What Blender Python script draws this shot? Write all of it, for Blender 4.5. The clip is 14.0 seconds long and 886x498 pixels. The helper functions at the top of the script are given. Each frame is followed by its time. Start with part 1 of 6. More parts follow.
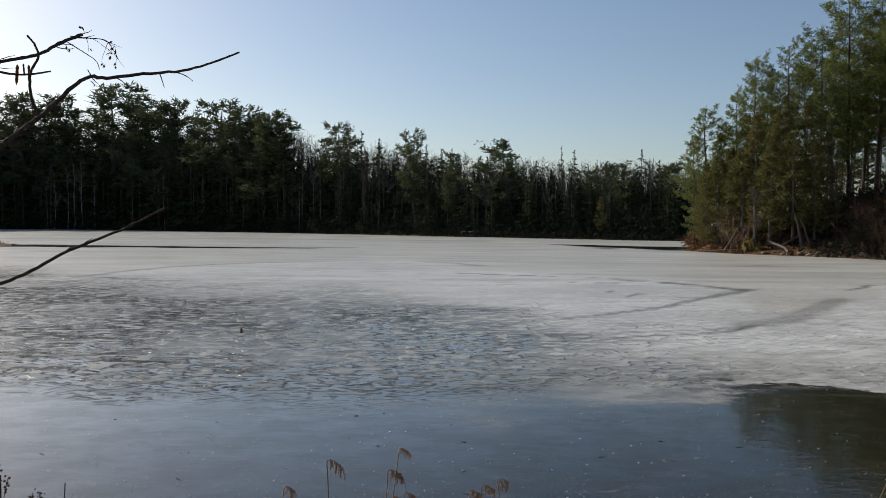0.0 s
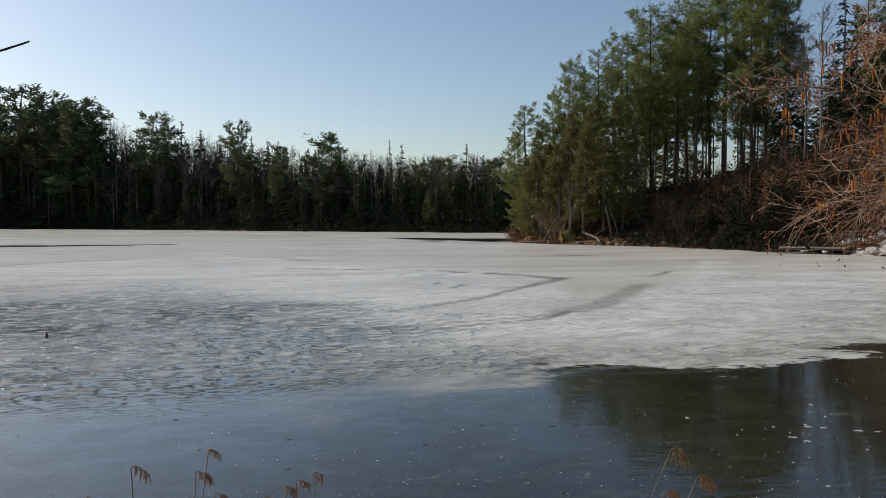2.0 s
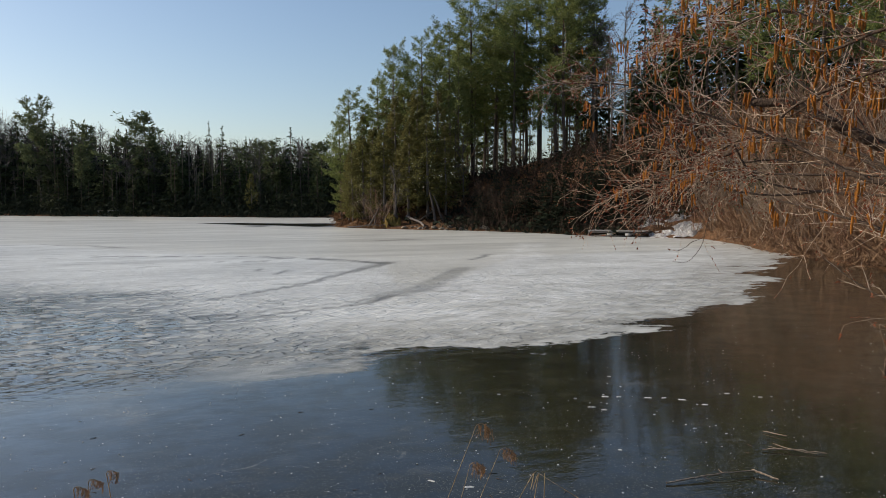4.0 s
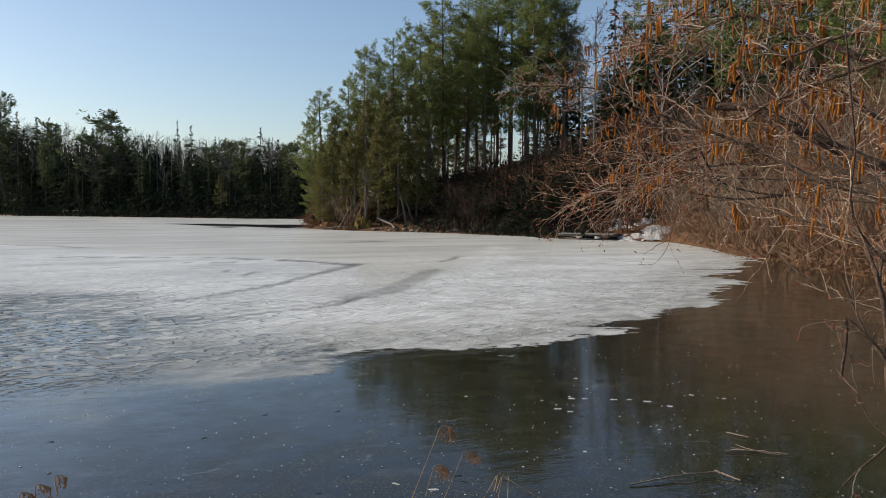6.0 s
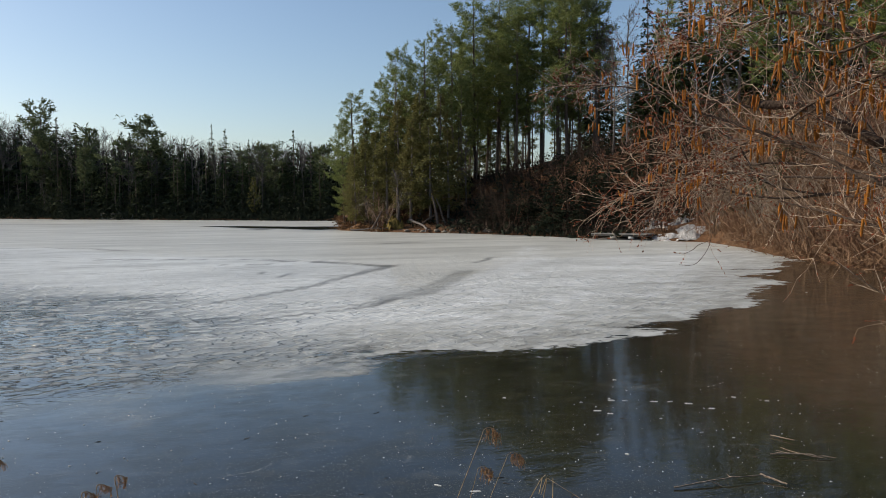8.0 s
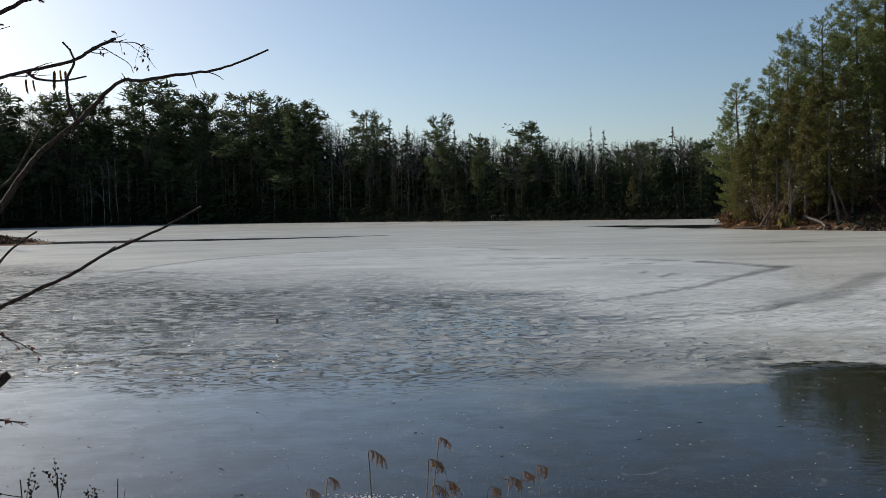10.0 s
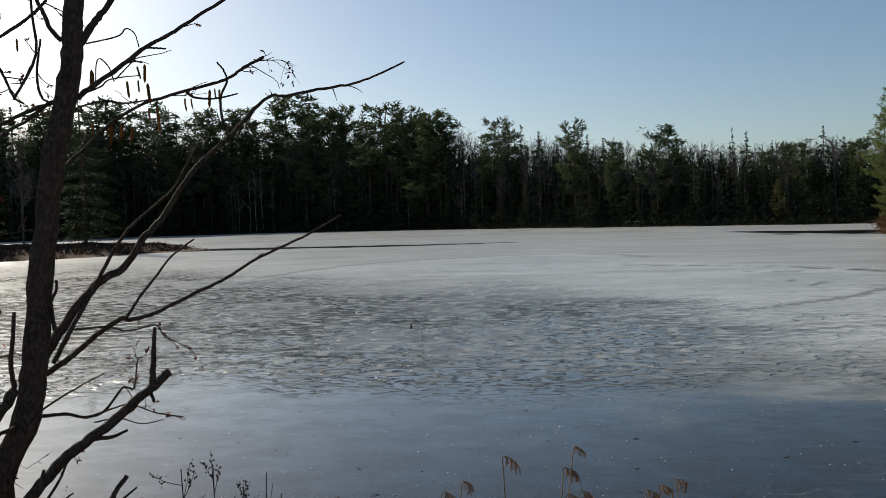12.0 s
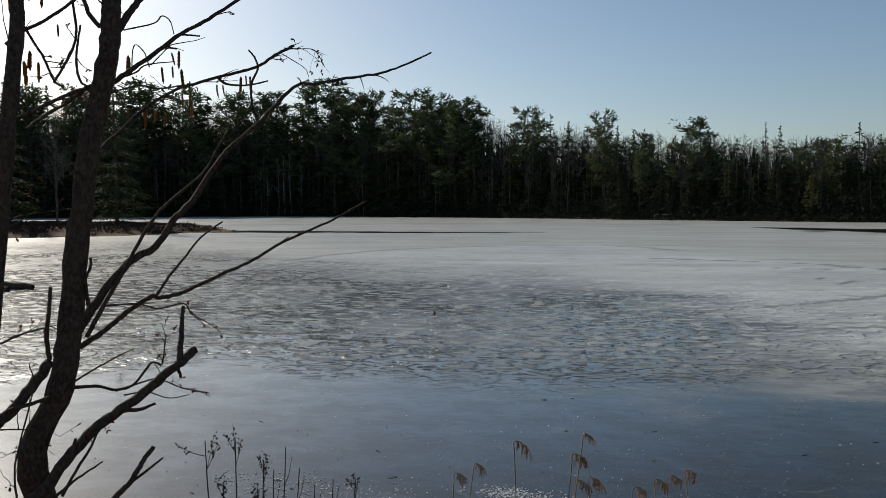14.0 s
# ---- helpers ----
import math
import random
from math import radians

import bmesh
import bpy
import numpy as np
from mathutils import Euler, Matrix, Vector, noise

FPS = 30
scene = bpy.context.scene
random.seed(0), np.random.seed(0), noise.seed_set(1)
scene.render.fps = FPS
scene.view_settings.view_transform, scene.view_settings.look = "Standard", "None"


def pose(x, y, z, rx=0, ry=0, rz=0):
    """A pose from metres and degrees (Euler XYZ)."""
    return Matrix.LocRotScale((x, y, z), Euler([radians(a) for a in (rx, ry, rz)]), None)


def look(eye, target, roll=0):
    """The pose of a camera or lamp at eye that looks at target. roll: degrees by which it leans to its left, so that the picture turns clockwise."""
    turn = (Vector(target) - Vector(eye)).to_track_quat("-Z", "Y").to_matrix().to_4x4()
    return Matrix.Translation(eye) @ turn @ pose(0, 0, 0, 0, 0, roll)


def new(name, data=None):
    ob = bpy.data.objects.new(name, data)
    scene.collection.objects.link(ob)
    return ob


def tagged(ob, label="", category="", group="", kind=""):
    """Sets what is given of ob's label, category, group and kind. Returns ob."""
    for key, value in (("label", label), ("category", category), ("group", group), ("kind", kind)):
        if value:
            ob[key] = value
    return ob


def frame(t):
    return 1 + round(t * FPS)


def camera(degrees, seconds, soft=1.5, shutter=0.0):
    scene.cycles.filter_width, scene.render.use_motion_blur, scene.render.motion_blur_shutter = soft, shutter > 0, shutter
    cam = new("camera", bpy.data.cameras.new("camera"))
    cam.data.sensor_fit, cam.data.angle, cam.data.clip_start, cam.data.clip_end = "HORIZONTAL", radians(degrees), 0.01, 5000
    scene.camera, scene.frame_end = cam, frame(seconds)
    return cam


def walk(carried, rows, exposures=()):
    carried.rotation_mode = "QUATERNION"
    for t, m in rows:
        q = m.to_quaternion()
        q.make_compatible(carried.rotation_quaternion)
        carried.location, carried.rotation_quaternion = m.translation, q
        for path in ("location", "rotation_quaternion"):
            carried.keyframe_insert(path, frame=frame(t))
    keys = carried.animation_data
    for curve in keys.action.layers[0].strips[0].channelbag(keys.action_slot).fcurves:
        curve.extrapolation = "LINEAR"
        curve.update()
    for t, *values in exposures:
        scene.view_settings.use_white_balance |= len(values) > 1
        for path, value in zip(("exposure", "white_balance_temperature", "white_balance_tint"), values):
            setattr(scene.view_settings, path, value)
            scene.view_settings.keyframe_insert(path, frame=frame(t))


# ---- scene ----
cam = camera(58.6, 14.0, soft=0.8)
EXPOSURES = [(0, -0.06, 6950, 12), (2, 0.12, 7000, 12), (3, 0.21, 7000, 12), (4, 0.21, 6900, 12), (6.5, 0.33, 6850, 12), (8, 0.24, 6800, 11), (8.5, 0.12, 6720, 11), (9, 0.06, 6700, 11), (11.5, -0.22, 6700, 8), (12.5, -0.22, 6700, 8), (14, -0.34, 6700, 8)]
PATH = [
    (0, (0.023, 0.016, 1.858), (-0.057, 2.013, 1.796), 0.3),
    (0.5, (0.031, 0.008, 1.857), (-0.022, 2.006, 1.791), 0.2),
    (1, (0.044, -0.003, 1.86), (0.11, 1.995, 1.792), 0.2),
    (1.5, (0.058, -0.024, 1.866), (0.239, 1.967, 1.793), 0.1),
    (2, (0.08, -0.051, 1.872), (0.427, 1.917, 1.794), -0.2),
    (2.5, (0.1, -0.07, 1.873), (0.61, 1.862, 1.787), -0.4),
    (3, (0.117, -0.083, 1.877), (0.735, 1.815, 1.761), -0.4),
    (3.5, (0.127, -0.102, 1.881), (0.819, 1.771, 1.763), -0.3),
    (4, (0.143, -0.126, 1.886), (0.908, 1.718, 1.768), -0.1),
    (6.5, (0.187, -0.115, 1.877), (1.02, 1.699, 1.765), 0.3),
    (7, (0.183, -0.114, 1.875), (1.014, 1.701, 1.764), 0.2),
    (7.5, (0.187, -0.094, 1.868), (1.012, 1.724, 1.758), 0.0),
    (8, (0.126, -0.094, 1.883), (0.886, 1.753, 1.773), -0.1),
    (8.5, (0.097, -0.076, 1.898), (0.572, 1.864, 1.79), -1.0),
    (9, (0.049, 0.004, 1.881), (0.26, 1.99, 1.78), -1.1),
    (11.5, (0.009, -0.011, 1.874), (-0.434, 1.938, 1.789), -2.3),
    (12, (0.013, -0.012, 1.876), (-0.473, 1.927, 1.804), -1.9),
    (12.5, (0.028, -0.031, 1.875), (-0.478, 1.902, 1.794), -0.8),
    (13, (0.036, -0.042, 1.876), (-0.498, 1.882, 1.772), -0.6),
    (13.5, (0.044, -0.052, 1.879), (-0.495, 1.872, 1.775), -0.5),
    (14, (0.047, -0.065, 1.881), (-0.503, 1.855, 1.779), -0.4),
]
walk(cam, [(t, look(eye, target, roll)) for t, eye, target, roll in PATH], EXPOSURES)

# ---- world, sun, exposure ----
SUN_AZ, SUN_EL = radians(-50), radians(27)
world = bpy.data.worlds.new("sky")
scene.world = world
world.use_nodes = True
sky = world.node_tree.nodes.new("ShaderNodeTexSky")
sky.sky_type, sky.sun_disc = "NISHITA", False
sky.sun_elevation, sky.sun_rotation = SUN_EL, SUN_AZ
sky.air_density, sky.dust_density, sky.ozone_density = 1.0, 0.92, 3.0
background = world.node_tree.nodes["Background"]
world.node_tree.links.new(sky.outputs[0], background.inputs[0])
background.inputs[1].default_value = 0.11
sun = new("sun", bpy.data.lights.new("sun", "SUN"))
sun.data.energy, sun.data.angle, sun.data.color = 4.3, radians(0.5), (1.0, 0.93, 0.82)
sun.matrix_world = look((math.sin(SUN_AZ) * 50, math.cos(SUN_AZ) * 50, math.tan(SUN_EL) * 50), (0, 0, 0))


# ---- materials ----
def shader(name):
    m = bpy.data.materials.new(name)
    m.use_nodes = True
    t = m.node_tree
    return m, t.nodes, t.links, t.nodes["Principled BSDF"]


def rgb(c):
    return (c[0], c[1], c[2], 1.0)


def mixer(nodes, links, fac, a, b):
    """A colour mix; fac, a and b are sockets, colours or numbers."""
    n = nodes.new("ShaderNodeMix")
    n.data_type = "RGBA"
    for slot, v in ((0, fac), (6, a), (7, b)):
        if hasattr(v, "is_linked"):
            links.new(v, n.inputs[slot])
        else:
            n.inputs[slot].default_value = v if slot == 0 else rgb(v)
    return n.outputs[2]


def blend(nodes, links, fac, a, b):
    """A number mix."""
    n = nodes.new("ShaderNodeMix")
    for slot, v in ((0, fac), (2, a), (3, b)):
        if hasattr(v, "is_linked"):
            links.new(v, n.inputs[slot])
        else:
            n.inputs[slot].default_value = v
    return n.outputs[0]


def speckle(nodes, links, scale, detail=4.0, rough=0.6, stretch=(1, 1, 1), low=0.35, high=0.65):
    co = nodes.new("ShaderNodeTexCoord")
    mp = nodes.new("ShaderNodeMapping")
    mp.inputs["Scale"].default_value = stretch
    links.new(co.outputs["Object"], mp.inputs[0])
    n = nodes.new("ShaderNodeTexNoise")
    n.inputs["Scale"].default_value, n.inputs["Detail"].default_value, n.inputs["Roughness"].default_value = scale, detail, rough
    links.new(mp.outputs[0], n.inputs["Vector"])
    r = nodes.new("ShaderNodeMapRange")
    r.inputs[1].default_value, r.inputs[2].default_value = low, high
    links.new(n.outputs[0], r.inputs[0])
    return r.outputs[0]


def bumped(nodes, links, bsdf, height, strength, distance):
    b = nodes.new("ShaderNodeBump")
    b.inputs["Strength"].default_value = strength
    b.inputs["Distance"].default_value = distance
    links.new(height, b.inputs["Height"])
    links.new(b.outputs[0], bsdf.inputs["Normal"])


def rough_stuff(name, c1, c2, c3, scale=3.0, rough=0.85, bump=0.4, dist=0.01, stretch=(1, 1, 1), vary=0.0):
    """An earthy or woody surface with two scales of colour and relief."""
    m, nodes, links, b = shader(name)
    n1 = speckle(nodes, links, scale, stretch=stretch)
    n2 = speckle(nodes, links, scale * 7, stretch=stretch, low=0.4, high=0.68)
    c = mixer(nodes, links, n2, mixer(nodes, links, n1, c1, c2), c3)
    if vary:
        o = nodes.new("ShaderNodeObjectInfo")
        h = nodes.new("ShaderNodeHueSaturation")
        h.inputs["Hue"].default_value = 0.5
        links.new(blend(nodes, links, o.outputs["Random"], 1 - vary, 1 + vary), h.inputs["Value"])
        links.new(c, h.inputs["Color"])
        c = h.outputs[0]
    links.new(c, b.inputs["Base Color"])
    b.inputs["Roughness"].default_value = rough
    b.inputs["Specular IOR Level"].default_value = 0.1
    bumped(nodes, links, b, n2, bump, dist)
    return m


def foliage(name, c1, c2, c3, through_light=0.22, gloss=0.12):
    """Needles: the tint varies from spray to spray and from tree to tree, and light passes through."""
    m, nodes, links, b = shader(name)
    g = nodes.new("ShaderNodeNewGeometry")
    o = nodes.new("ShaderNodeObjectInfo")
    c = mixer(nodes, links, g.outputs["Random Per Island"], c1, c2)
    f = nodes.new("ShaderNodeMath")
    f.operation = "MULTIPLY"
    f.inputs[1].default_value = 0.6
    links.new(o.outputs["Random"], f.inputs[0])
    c = mixer(nodes, links, f.outputs[0], c, c3)
    links.new(c, b.inputs["Base Color"])
    b.inputs["Roughness"].default_value = 0.8
    b.inputs["Specular IOR Level"].default_value = gloss
    tr = nodes.new("ShaderNodeBsdfTranslucent")
    links.new(c, tr.inputs[0])
    mix = nodes.new("ShaderNodeMixShader")
    mix.inputs[0].default_value = through_light
    links.new(b.outputs[0], mix.inputs[1])
    links.new(tr.outputs[0], mix.inputs[2])
    links.new(mix.outputs[0], nodes["Material Output"].inputs[0])
    return m


def ice_material():
    """Lake ice: opaque grey-white crust that thins to a ragged edge, clear dark ice, slushy leads."""
    m, nodes, links, b = shader("lake_ice")

    def attribute(n):
        a = nodes.new("ShaderNodeAttribute")
        a.attribute_name = n
        return a.outputs["Fac"]

    def maths(op, a, b=0.0, c=None):
        n = nodes.new("ShaderNodeMath")
        n.operation = op
        for slot, v in enumerate((a, b) if c is None else (a, b, c)):
            if hasattr(v, "is_linked"):
                links.new(v, n.inputs[slot])
            else:
                n.inputs[slot].default_value = v
        return n.outputs[0]

    def soft(v, low, high):
        n = nodes.new("ShaderNodeMapRange")
        n.interpolation_type = "SMOOTHSTEP"
        n.inputs[1].default_value, n.inputs[2].default_value = low, high
        links.new(v, n.inputs[0])
        return n.outputs[0]

    def line(scale, width, stretch=(1, 1, 1)):
        """Thin wandering lines, as of healed cracks."""
        v = speckle(nodes, links, scale, 3, 0.5, stretch, 0.0, 1.0)
        return maths("SUBTRACT", 1.0, soft(maths("ABSOLUTE", maths("SUBTRACT", v, 0.5)), 0.0, width))

    past, wet, lead, frost, ripple, beige, gloss_fade, crisp, silt = (attribute(n) for n in ("past", "wet", "lead", "frost", "ripple", "beige", "gloss_fade", "crisp", "silt"))
    n1 = speckle(nodes, links, 0.35, 5, 0.6, stretch=(0.7, 1.3, 1))
    n2 = speckle(nodes, links, 5.0, 5, 0.65, stretch=(0.7, 1.2, 1), low=0.3, high=0.7)
    n3 = speckle(nodes, links, 45.0, 3, 0.6, low=0.3, high=0.7)
    n4 = speckle(nodes, links, 1.6, 6, 0.66, stretch=(0.7, 1.3, 1), low=0.3, high=0.7)
    n6 = speckle(nodes, links, 2.0, 6, 0.66, stretch=(0.85, 1.15, 1), low=0.44, high=0.56)
    n7 = speckle(nodes, links, 3.4, 5, 0.65, stretch=(0.8, 1.1, 1), low=0.56, high=0.66)
    n9 = speckle(nodes, links, 0.55, 8, 0.62, stretch=(0.8, 1.2, 1), low=0.2, high=0.8)
    n10 = speckle(nodes, links, 1.1, 6, 0.64, stretch=(0.6, 1.6, 1), low=0.56, high=0.63)
    # the ragged rim of the crust: long tongues, then fine teeth
    rim = maths("ADD", past, maths("MULTIPLY", maths("SUBTRACT", n9, 0.5), 0.34))
    rim = maths("ADD", rim, maths("MULTIPLY", maths("SUBTRACT", n2, 0.5), 0.05))
    open_ice = maths("SUBTRACT", 1.0, soft(maths("DIVIDE", rim, blend(nodes, links, crisp, 0.16, 0.012)), -1.0, 1.0))
    wet = maths("MAXIMUM", wet, open_ice)
    thin = maths("SUBTRACT", 1.0, soft(rim, 0.0, 0.42))
    # thin crust plates: a stepped height field, with melt water in the hollows
    plate = speckle(nodes, links, 4.3, 3, 0.5, stretch=(0.65, 1.15, 1), low=0.25, high=0.75)
    levels = maths("MULTIPLY", plate, 2.6)
    step = maths("FLOOR", levels)
    terrace = maths("ADD", step, soft(maths("SUBTRACT", levels, step), 0.28, 0.72))
    dry = maths("MULTIPLY", maths("MULTIPLY", soft(plate, 0.46, 0.66), ripple), 0.6)
    wet = maths("MULTIPLY", wet, maths("SUBTRACT", 1.0, dry))
    crust = mixer(nodes, links, n1, (0.68, 0.695, 0.665), (0.80, 0.82, 0.795))
    crust = mixer(nodes, links, beige, crust, (0.575, 0.565, 0.495))
    crust = mixer(nodes, links, blend(nodes, links, n4, 0.55, 0.0), crust, (0.42, 0.425, 0.40))
    crust = mixer(nodes, links, blend(nodes, links, n2, 0.0, 0.36), crust, (0.47, 0.475, 0.45))
    crust = mixer(nodes, links, blend(nodes, links, n3, 0.20, 0.0), crust, (0.32, 0.32, 0.30))
    crust = mixer(nodes, links, maths("MULTIPLY", n10, blend(nodes, links, beige, 0.50, 0.12)), crust, (0.30, 0.30, 0.275))
    crust = mixer(nodes, links, maths("MULTIPLY", thin, blend(nodes, links, n6, 0.78, 0.34)), crust, (0.27, 0.265, 0.23))
    murk = mixer(nodes, links, n1, (0.003, 0.003, 0.0018), (0.008, 0.0075, 0.0042))
    murk = mixer(nodes, links, blend(nodes, links, n4, 0.0, 0.85), murk, (0.019, 0.018, 0.009))
    murk = mixer(nodes, links, blend(nodes, links, n3, 0.0, 0.45), murk, (0.012, 0.0115, 0.006))
    murk = mixer(nodes, links, blend(nodes, links, n6, 0.0, 0.6), murk, (0.025, 0.024, 0.012))
    murk = mixer(nodes, links, blend(nodes, links, n7, 0.0, 0.7), murk, (0.042, 0.039, 0.025))
    grain = speckle(nodes, links, 55.0, 4, 0.7, low=0.54, high=0.68)
    murk = mixer(nodes, links, blend(nodes, links, grain, 0.0, 0.8), murk, (0.115, 0.110, 0.080))
    murk = mixer(nodes, links, maths("MULTIPLY", silt, blend(nodes, links, n4, 0.35, 0.8)), murk, (0.060, 0.044, 0.027))
    scratch = maths("MAXIMUM", line(0.55, 0.0045, (0.5, 1.5, 1)), line(0.8, 0.004, (1.5, 0.6, 1)))
    scratch = maths("MULTIPLY", scratch, soft(n4, 0.45, 0.8))
    murk = mixer(nodes, links, maths("MULTIPLY", scratch, 0.45), murk, (0.16, 0.16, 0.145))
    murk = mixer(nodes, links, speckle(nodes, links, 95.0, 1, 0.5, low=0.70, high=0.75), murk, (0.24, 0.24, 0.23))
    c = mixer(nodes, links, wet, crust, murk)
    c = mixer(nodes, links, lead, c, (0.03, 0.03, 0.026))
    frost = maths("MULTIPLY", maths("MULTIPLY", frost, blend(nodes, links, n6, 0.15, 1.35)), maths("SUBTRACT", 1.0, maths("MAXIMUM", open_ice, maths("MULTIPLY", thin, 0.8))))
    c = mixer(nodes, links, frost, c, (0.70, 0.715, 0.71))
    links.new(c, b.inputs["Base Color"])
    r = blend(nodes, links, wet, 0.42, 0.22)
    r = blend(nodes, links, frost, r, 0.6)
    links.new(r, b.inputs["Roughness"])
    b.inputs["IOR"].default_value = 1.31
    gloss = maths("MULTIPLY", blend(nodes, links, n2, 0.88, 1.0), blend(nodes, links, n6, 1.0, 0.80))
    links.new(maths("MULTIPLY", maths("MULTIPLY", wet, gloss), maths("SUBTRACT", 1.0, frost)), b.inputs["Coat Weight"])
    links.new(blend(nodes, links, n4, 0.006, 0.03), b.inputs["Coat Roughness"])
    b.inputs["Coat IOR"].default_value = 1.40
    links.new(blend(nodes, links, wet, 0.16, blend(nodes, links, gloss_fade, 0.16, 0.01)), b.inputs["Specular IOR Level"])
    first = nodes.new("ShaderNodeBump")
    links.new(ripple, first.inputs["Strength"])
    first.inputs["Distance"].default_value = 0.040
    links.new(terrace, first.inputs["Height"])
    # slow unevenness of the clear ice, which breaks up what it mirrors
    sway = nodes.new("ShaderNodeBump")
    links.new(blend(nodes, links, wet, 0.0, 0.30), sway.inputs["Strength"])
    sway.inputs["Distance"].default_value = 0.005
    links.new(n4, sway.inputs["Height"])
    links.new(first.outputs[0], sway.inputs["Normal"])
    second = nodes.new("ShaderNodeBump")
    links.new(blend(nodes, links, wet, 0.6, 0.010), second.inputs["Strength"])
    second.inputs["Distance"].default_value = 0.012
    links.new(maths("MULTIPLY_ADD", scratch, -1.5, maths("MULTIPLY_ADD", n3, 0.25, n2)), second.inputs["Height"])
    links.new(sway.outputs[0], second.inputs["Normal"])
    links.new(second.outputs[0], b.inputs["Normal"])
    links.new(second.outputs[0], b.inputs["Coat Normal"])
    return m


ICE = ice_material()
LITTER = rough_stuff("leaf_litter", (0.055, 0.033, 0.020), (0.14, 0.068, 0.032), (0.20, 0.105, 0.052), 1.2, bump=0.8, dist=0.05)
MOSS = rough_stuff("moss", (0.10, 0.085, 0.02), (0.16, 0.13, 0.03), (0.22, 0.12, 0.04), 3.0, bump=0.8, dist=0.03)
BARK_PINE = rough_stuff("pine_bark", (0.075, 0.055, 0.042), (0.12, 0.09, 0.07), (0.17, 0.14, 0.115), 2.0, stretch=(2, 2, 0.5), vary=0.3)
BARK_GREY = rough_stuff("grey_bark", (0.095, 0.080, 0.070), (0.14, 0.125, 0.11), (0.20, 0.175, 0.155), 3.0, vary=0.3)
BARK_BIRCH = rough_stuff("birch_bark", (0.42, 0.40, 0.37), (0.52, 0.50, 0.46), (0.10, 0.09, 0.08), 4.0, stretch=(1, 1, 2))
BARK_ALDER = rough_stuff("alder_bark", (0.042, 0.028, 0.020), (0.075, 0.050, 0.035), (0.13, 0.095, 0.07), 14.0, bump=0.9, dist=0.004, stretch=(1, 1, 0.6))
TWIG_RED = rough_stuff("red_twig", (0.095, 0.042, 0.026), (0.165, 0.086, 0.056), (0.28, 0.175, 0.12), 5.0, vary=0.25)
THICKET = rough_stuff("thicket_twigs", (0.075, 0.038, 0.021), (0.165, 0.092, 0.052), (0.36, 0.235, 0.145), 14.0)
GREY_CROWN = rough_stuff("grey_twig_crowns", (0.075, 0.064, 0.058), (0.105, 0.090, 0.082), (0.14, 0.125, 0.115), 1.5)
# dead twigs, darkened further to carry the shade of the bank
SHADED_BRUSH = rough_stuff("shaded_brush_twigs", (0.022, 0.015, 0.012), (0.042, 0.027, 0.020), (0.085, 0.055, 0.038), 3.0)
RUST = rough_stuff("dead_bracken", (0.060, 0.030, 0.016), (0.150, 0.070, 0.030), (0.230, 0.130, 0.055), 2.5)
# dock beams: plank darkened to hold the shade of sides and underside
SHADED_PLANK = rough_stuff("shaded_plank", (0.045, 0.043, 0.040), (0.075, 0.072, 0.066), (0.11, 0.105, 0.098), 4.0, stretch=(8, 1, 8), vary=0.15)
TWIG_DARK = rough_stuff("brown_twig", (0.17, 0.105, 0.066), (0.42, 0.30, 0.205), (0.68, 0.55, 0.42), 8.0)
TWIG_PALE = rough_stuff("pale_twig", (0.15, 0.105, 0.072), (0.24, 0.175, 0.125), (0.36, 0.285, 0.215), 6.0)
CATKIN = rough_stuff("catkin_scales", (0.46, 0.17, 0.028), (0.60, 0.26, 0.05), (0.30, 0.095, 0.018), 60.0, rough=0.7, bump=1.0, dist=0.003, vary=0.3)
BUD = rough_stuff("bud_scales", (0.22, 0.060, 0.028), (0.30, 0.095, 0.045), (0.14, 0.045, 0.023), 40.0, vary=0.3)
STRAW = rough_stuff("dry_straw", (0.36, 0.25, 0.13), (0.48, 0.35, 0.20), (0.30, 0.19, 0.09), 30.0, vary=0.25)
SEED = rough_stuff("seed_head", (0.26, 0.13, 0.05), (0.38, 0.21, 0.09), (0.46, 0.28, 0.14), 40.0, vary=0.2)
WEED = rough_stuff("dead_weed", (0.045, 0.032, 0.025), (0.07, 0.05, 0.04), (0.11, 0.08, 0.06), 30.0)
# weathered boards, lightened for the grazing sun on the dock's top
PLANK = rough_stuff("weathered_plank", (0.24, 0.23, 0.21), (0.36, 0.345, 0.325), (0.19, 0.18, 0.165), 4.0, stretch=(8, 1, 8), vary=0.15)
FLOAT = rough_stuff("float_plastic", (0.45, 0.45, 0.44), (0.52, 0.52, 0.50), (0.36, 0.36, 0.35), 4.0, rough=0.5, bump=0.1)
SNOW = rough_stuff("old_snow", (0.68, 0.68, 0.67), (0.78, 0.78, 0.78), (0.50, 0.46, 0.40), 2.0, bump=0.6, dist=0.03)
DIRTY_SNOW = rough_stuff("dirty_snow", (0.78, 0.77, 0.75), (0.88, 0.88, 0.88), (0.24, 0.18, 0.13), 3.4, bump=1.0, dist=0.07)
STONE = rough_stuff("shore_stone", (0.10, 0.085, 0.068), (0.19, 0.16, 0.125), (0.30, 0.26, 0.20), 3.0, bump=0.6, dist=0.02, vary=0.2)
ROOFING = rough_stuff("roof_shingle", (0.06, 0.055, 0.05), (0.09, 0.08, 0.075), (0.12, 0.11, 0.10), 4.0)
SIDING = rough_stuff("brown_siding", (0.10, 0.07, 0.05), (0.14, 0.10, 0.07), (0.17, 0.13, 0.10), 3.0, stretch=(1, 1, 6))
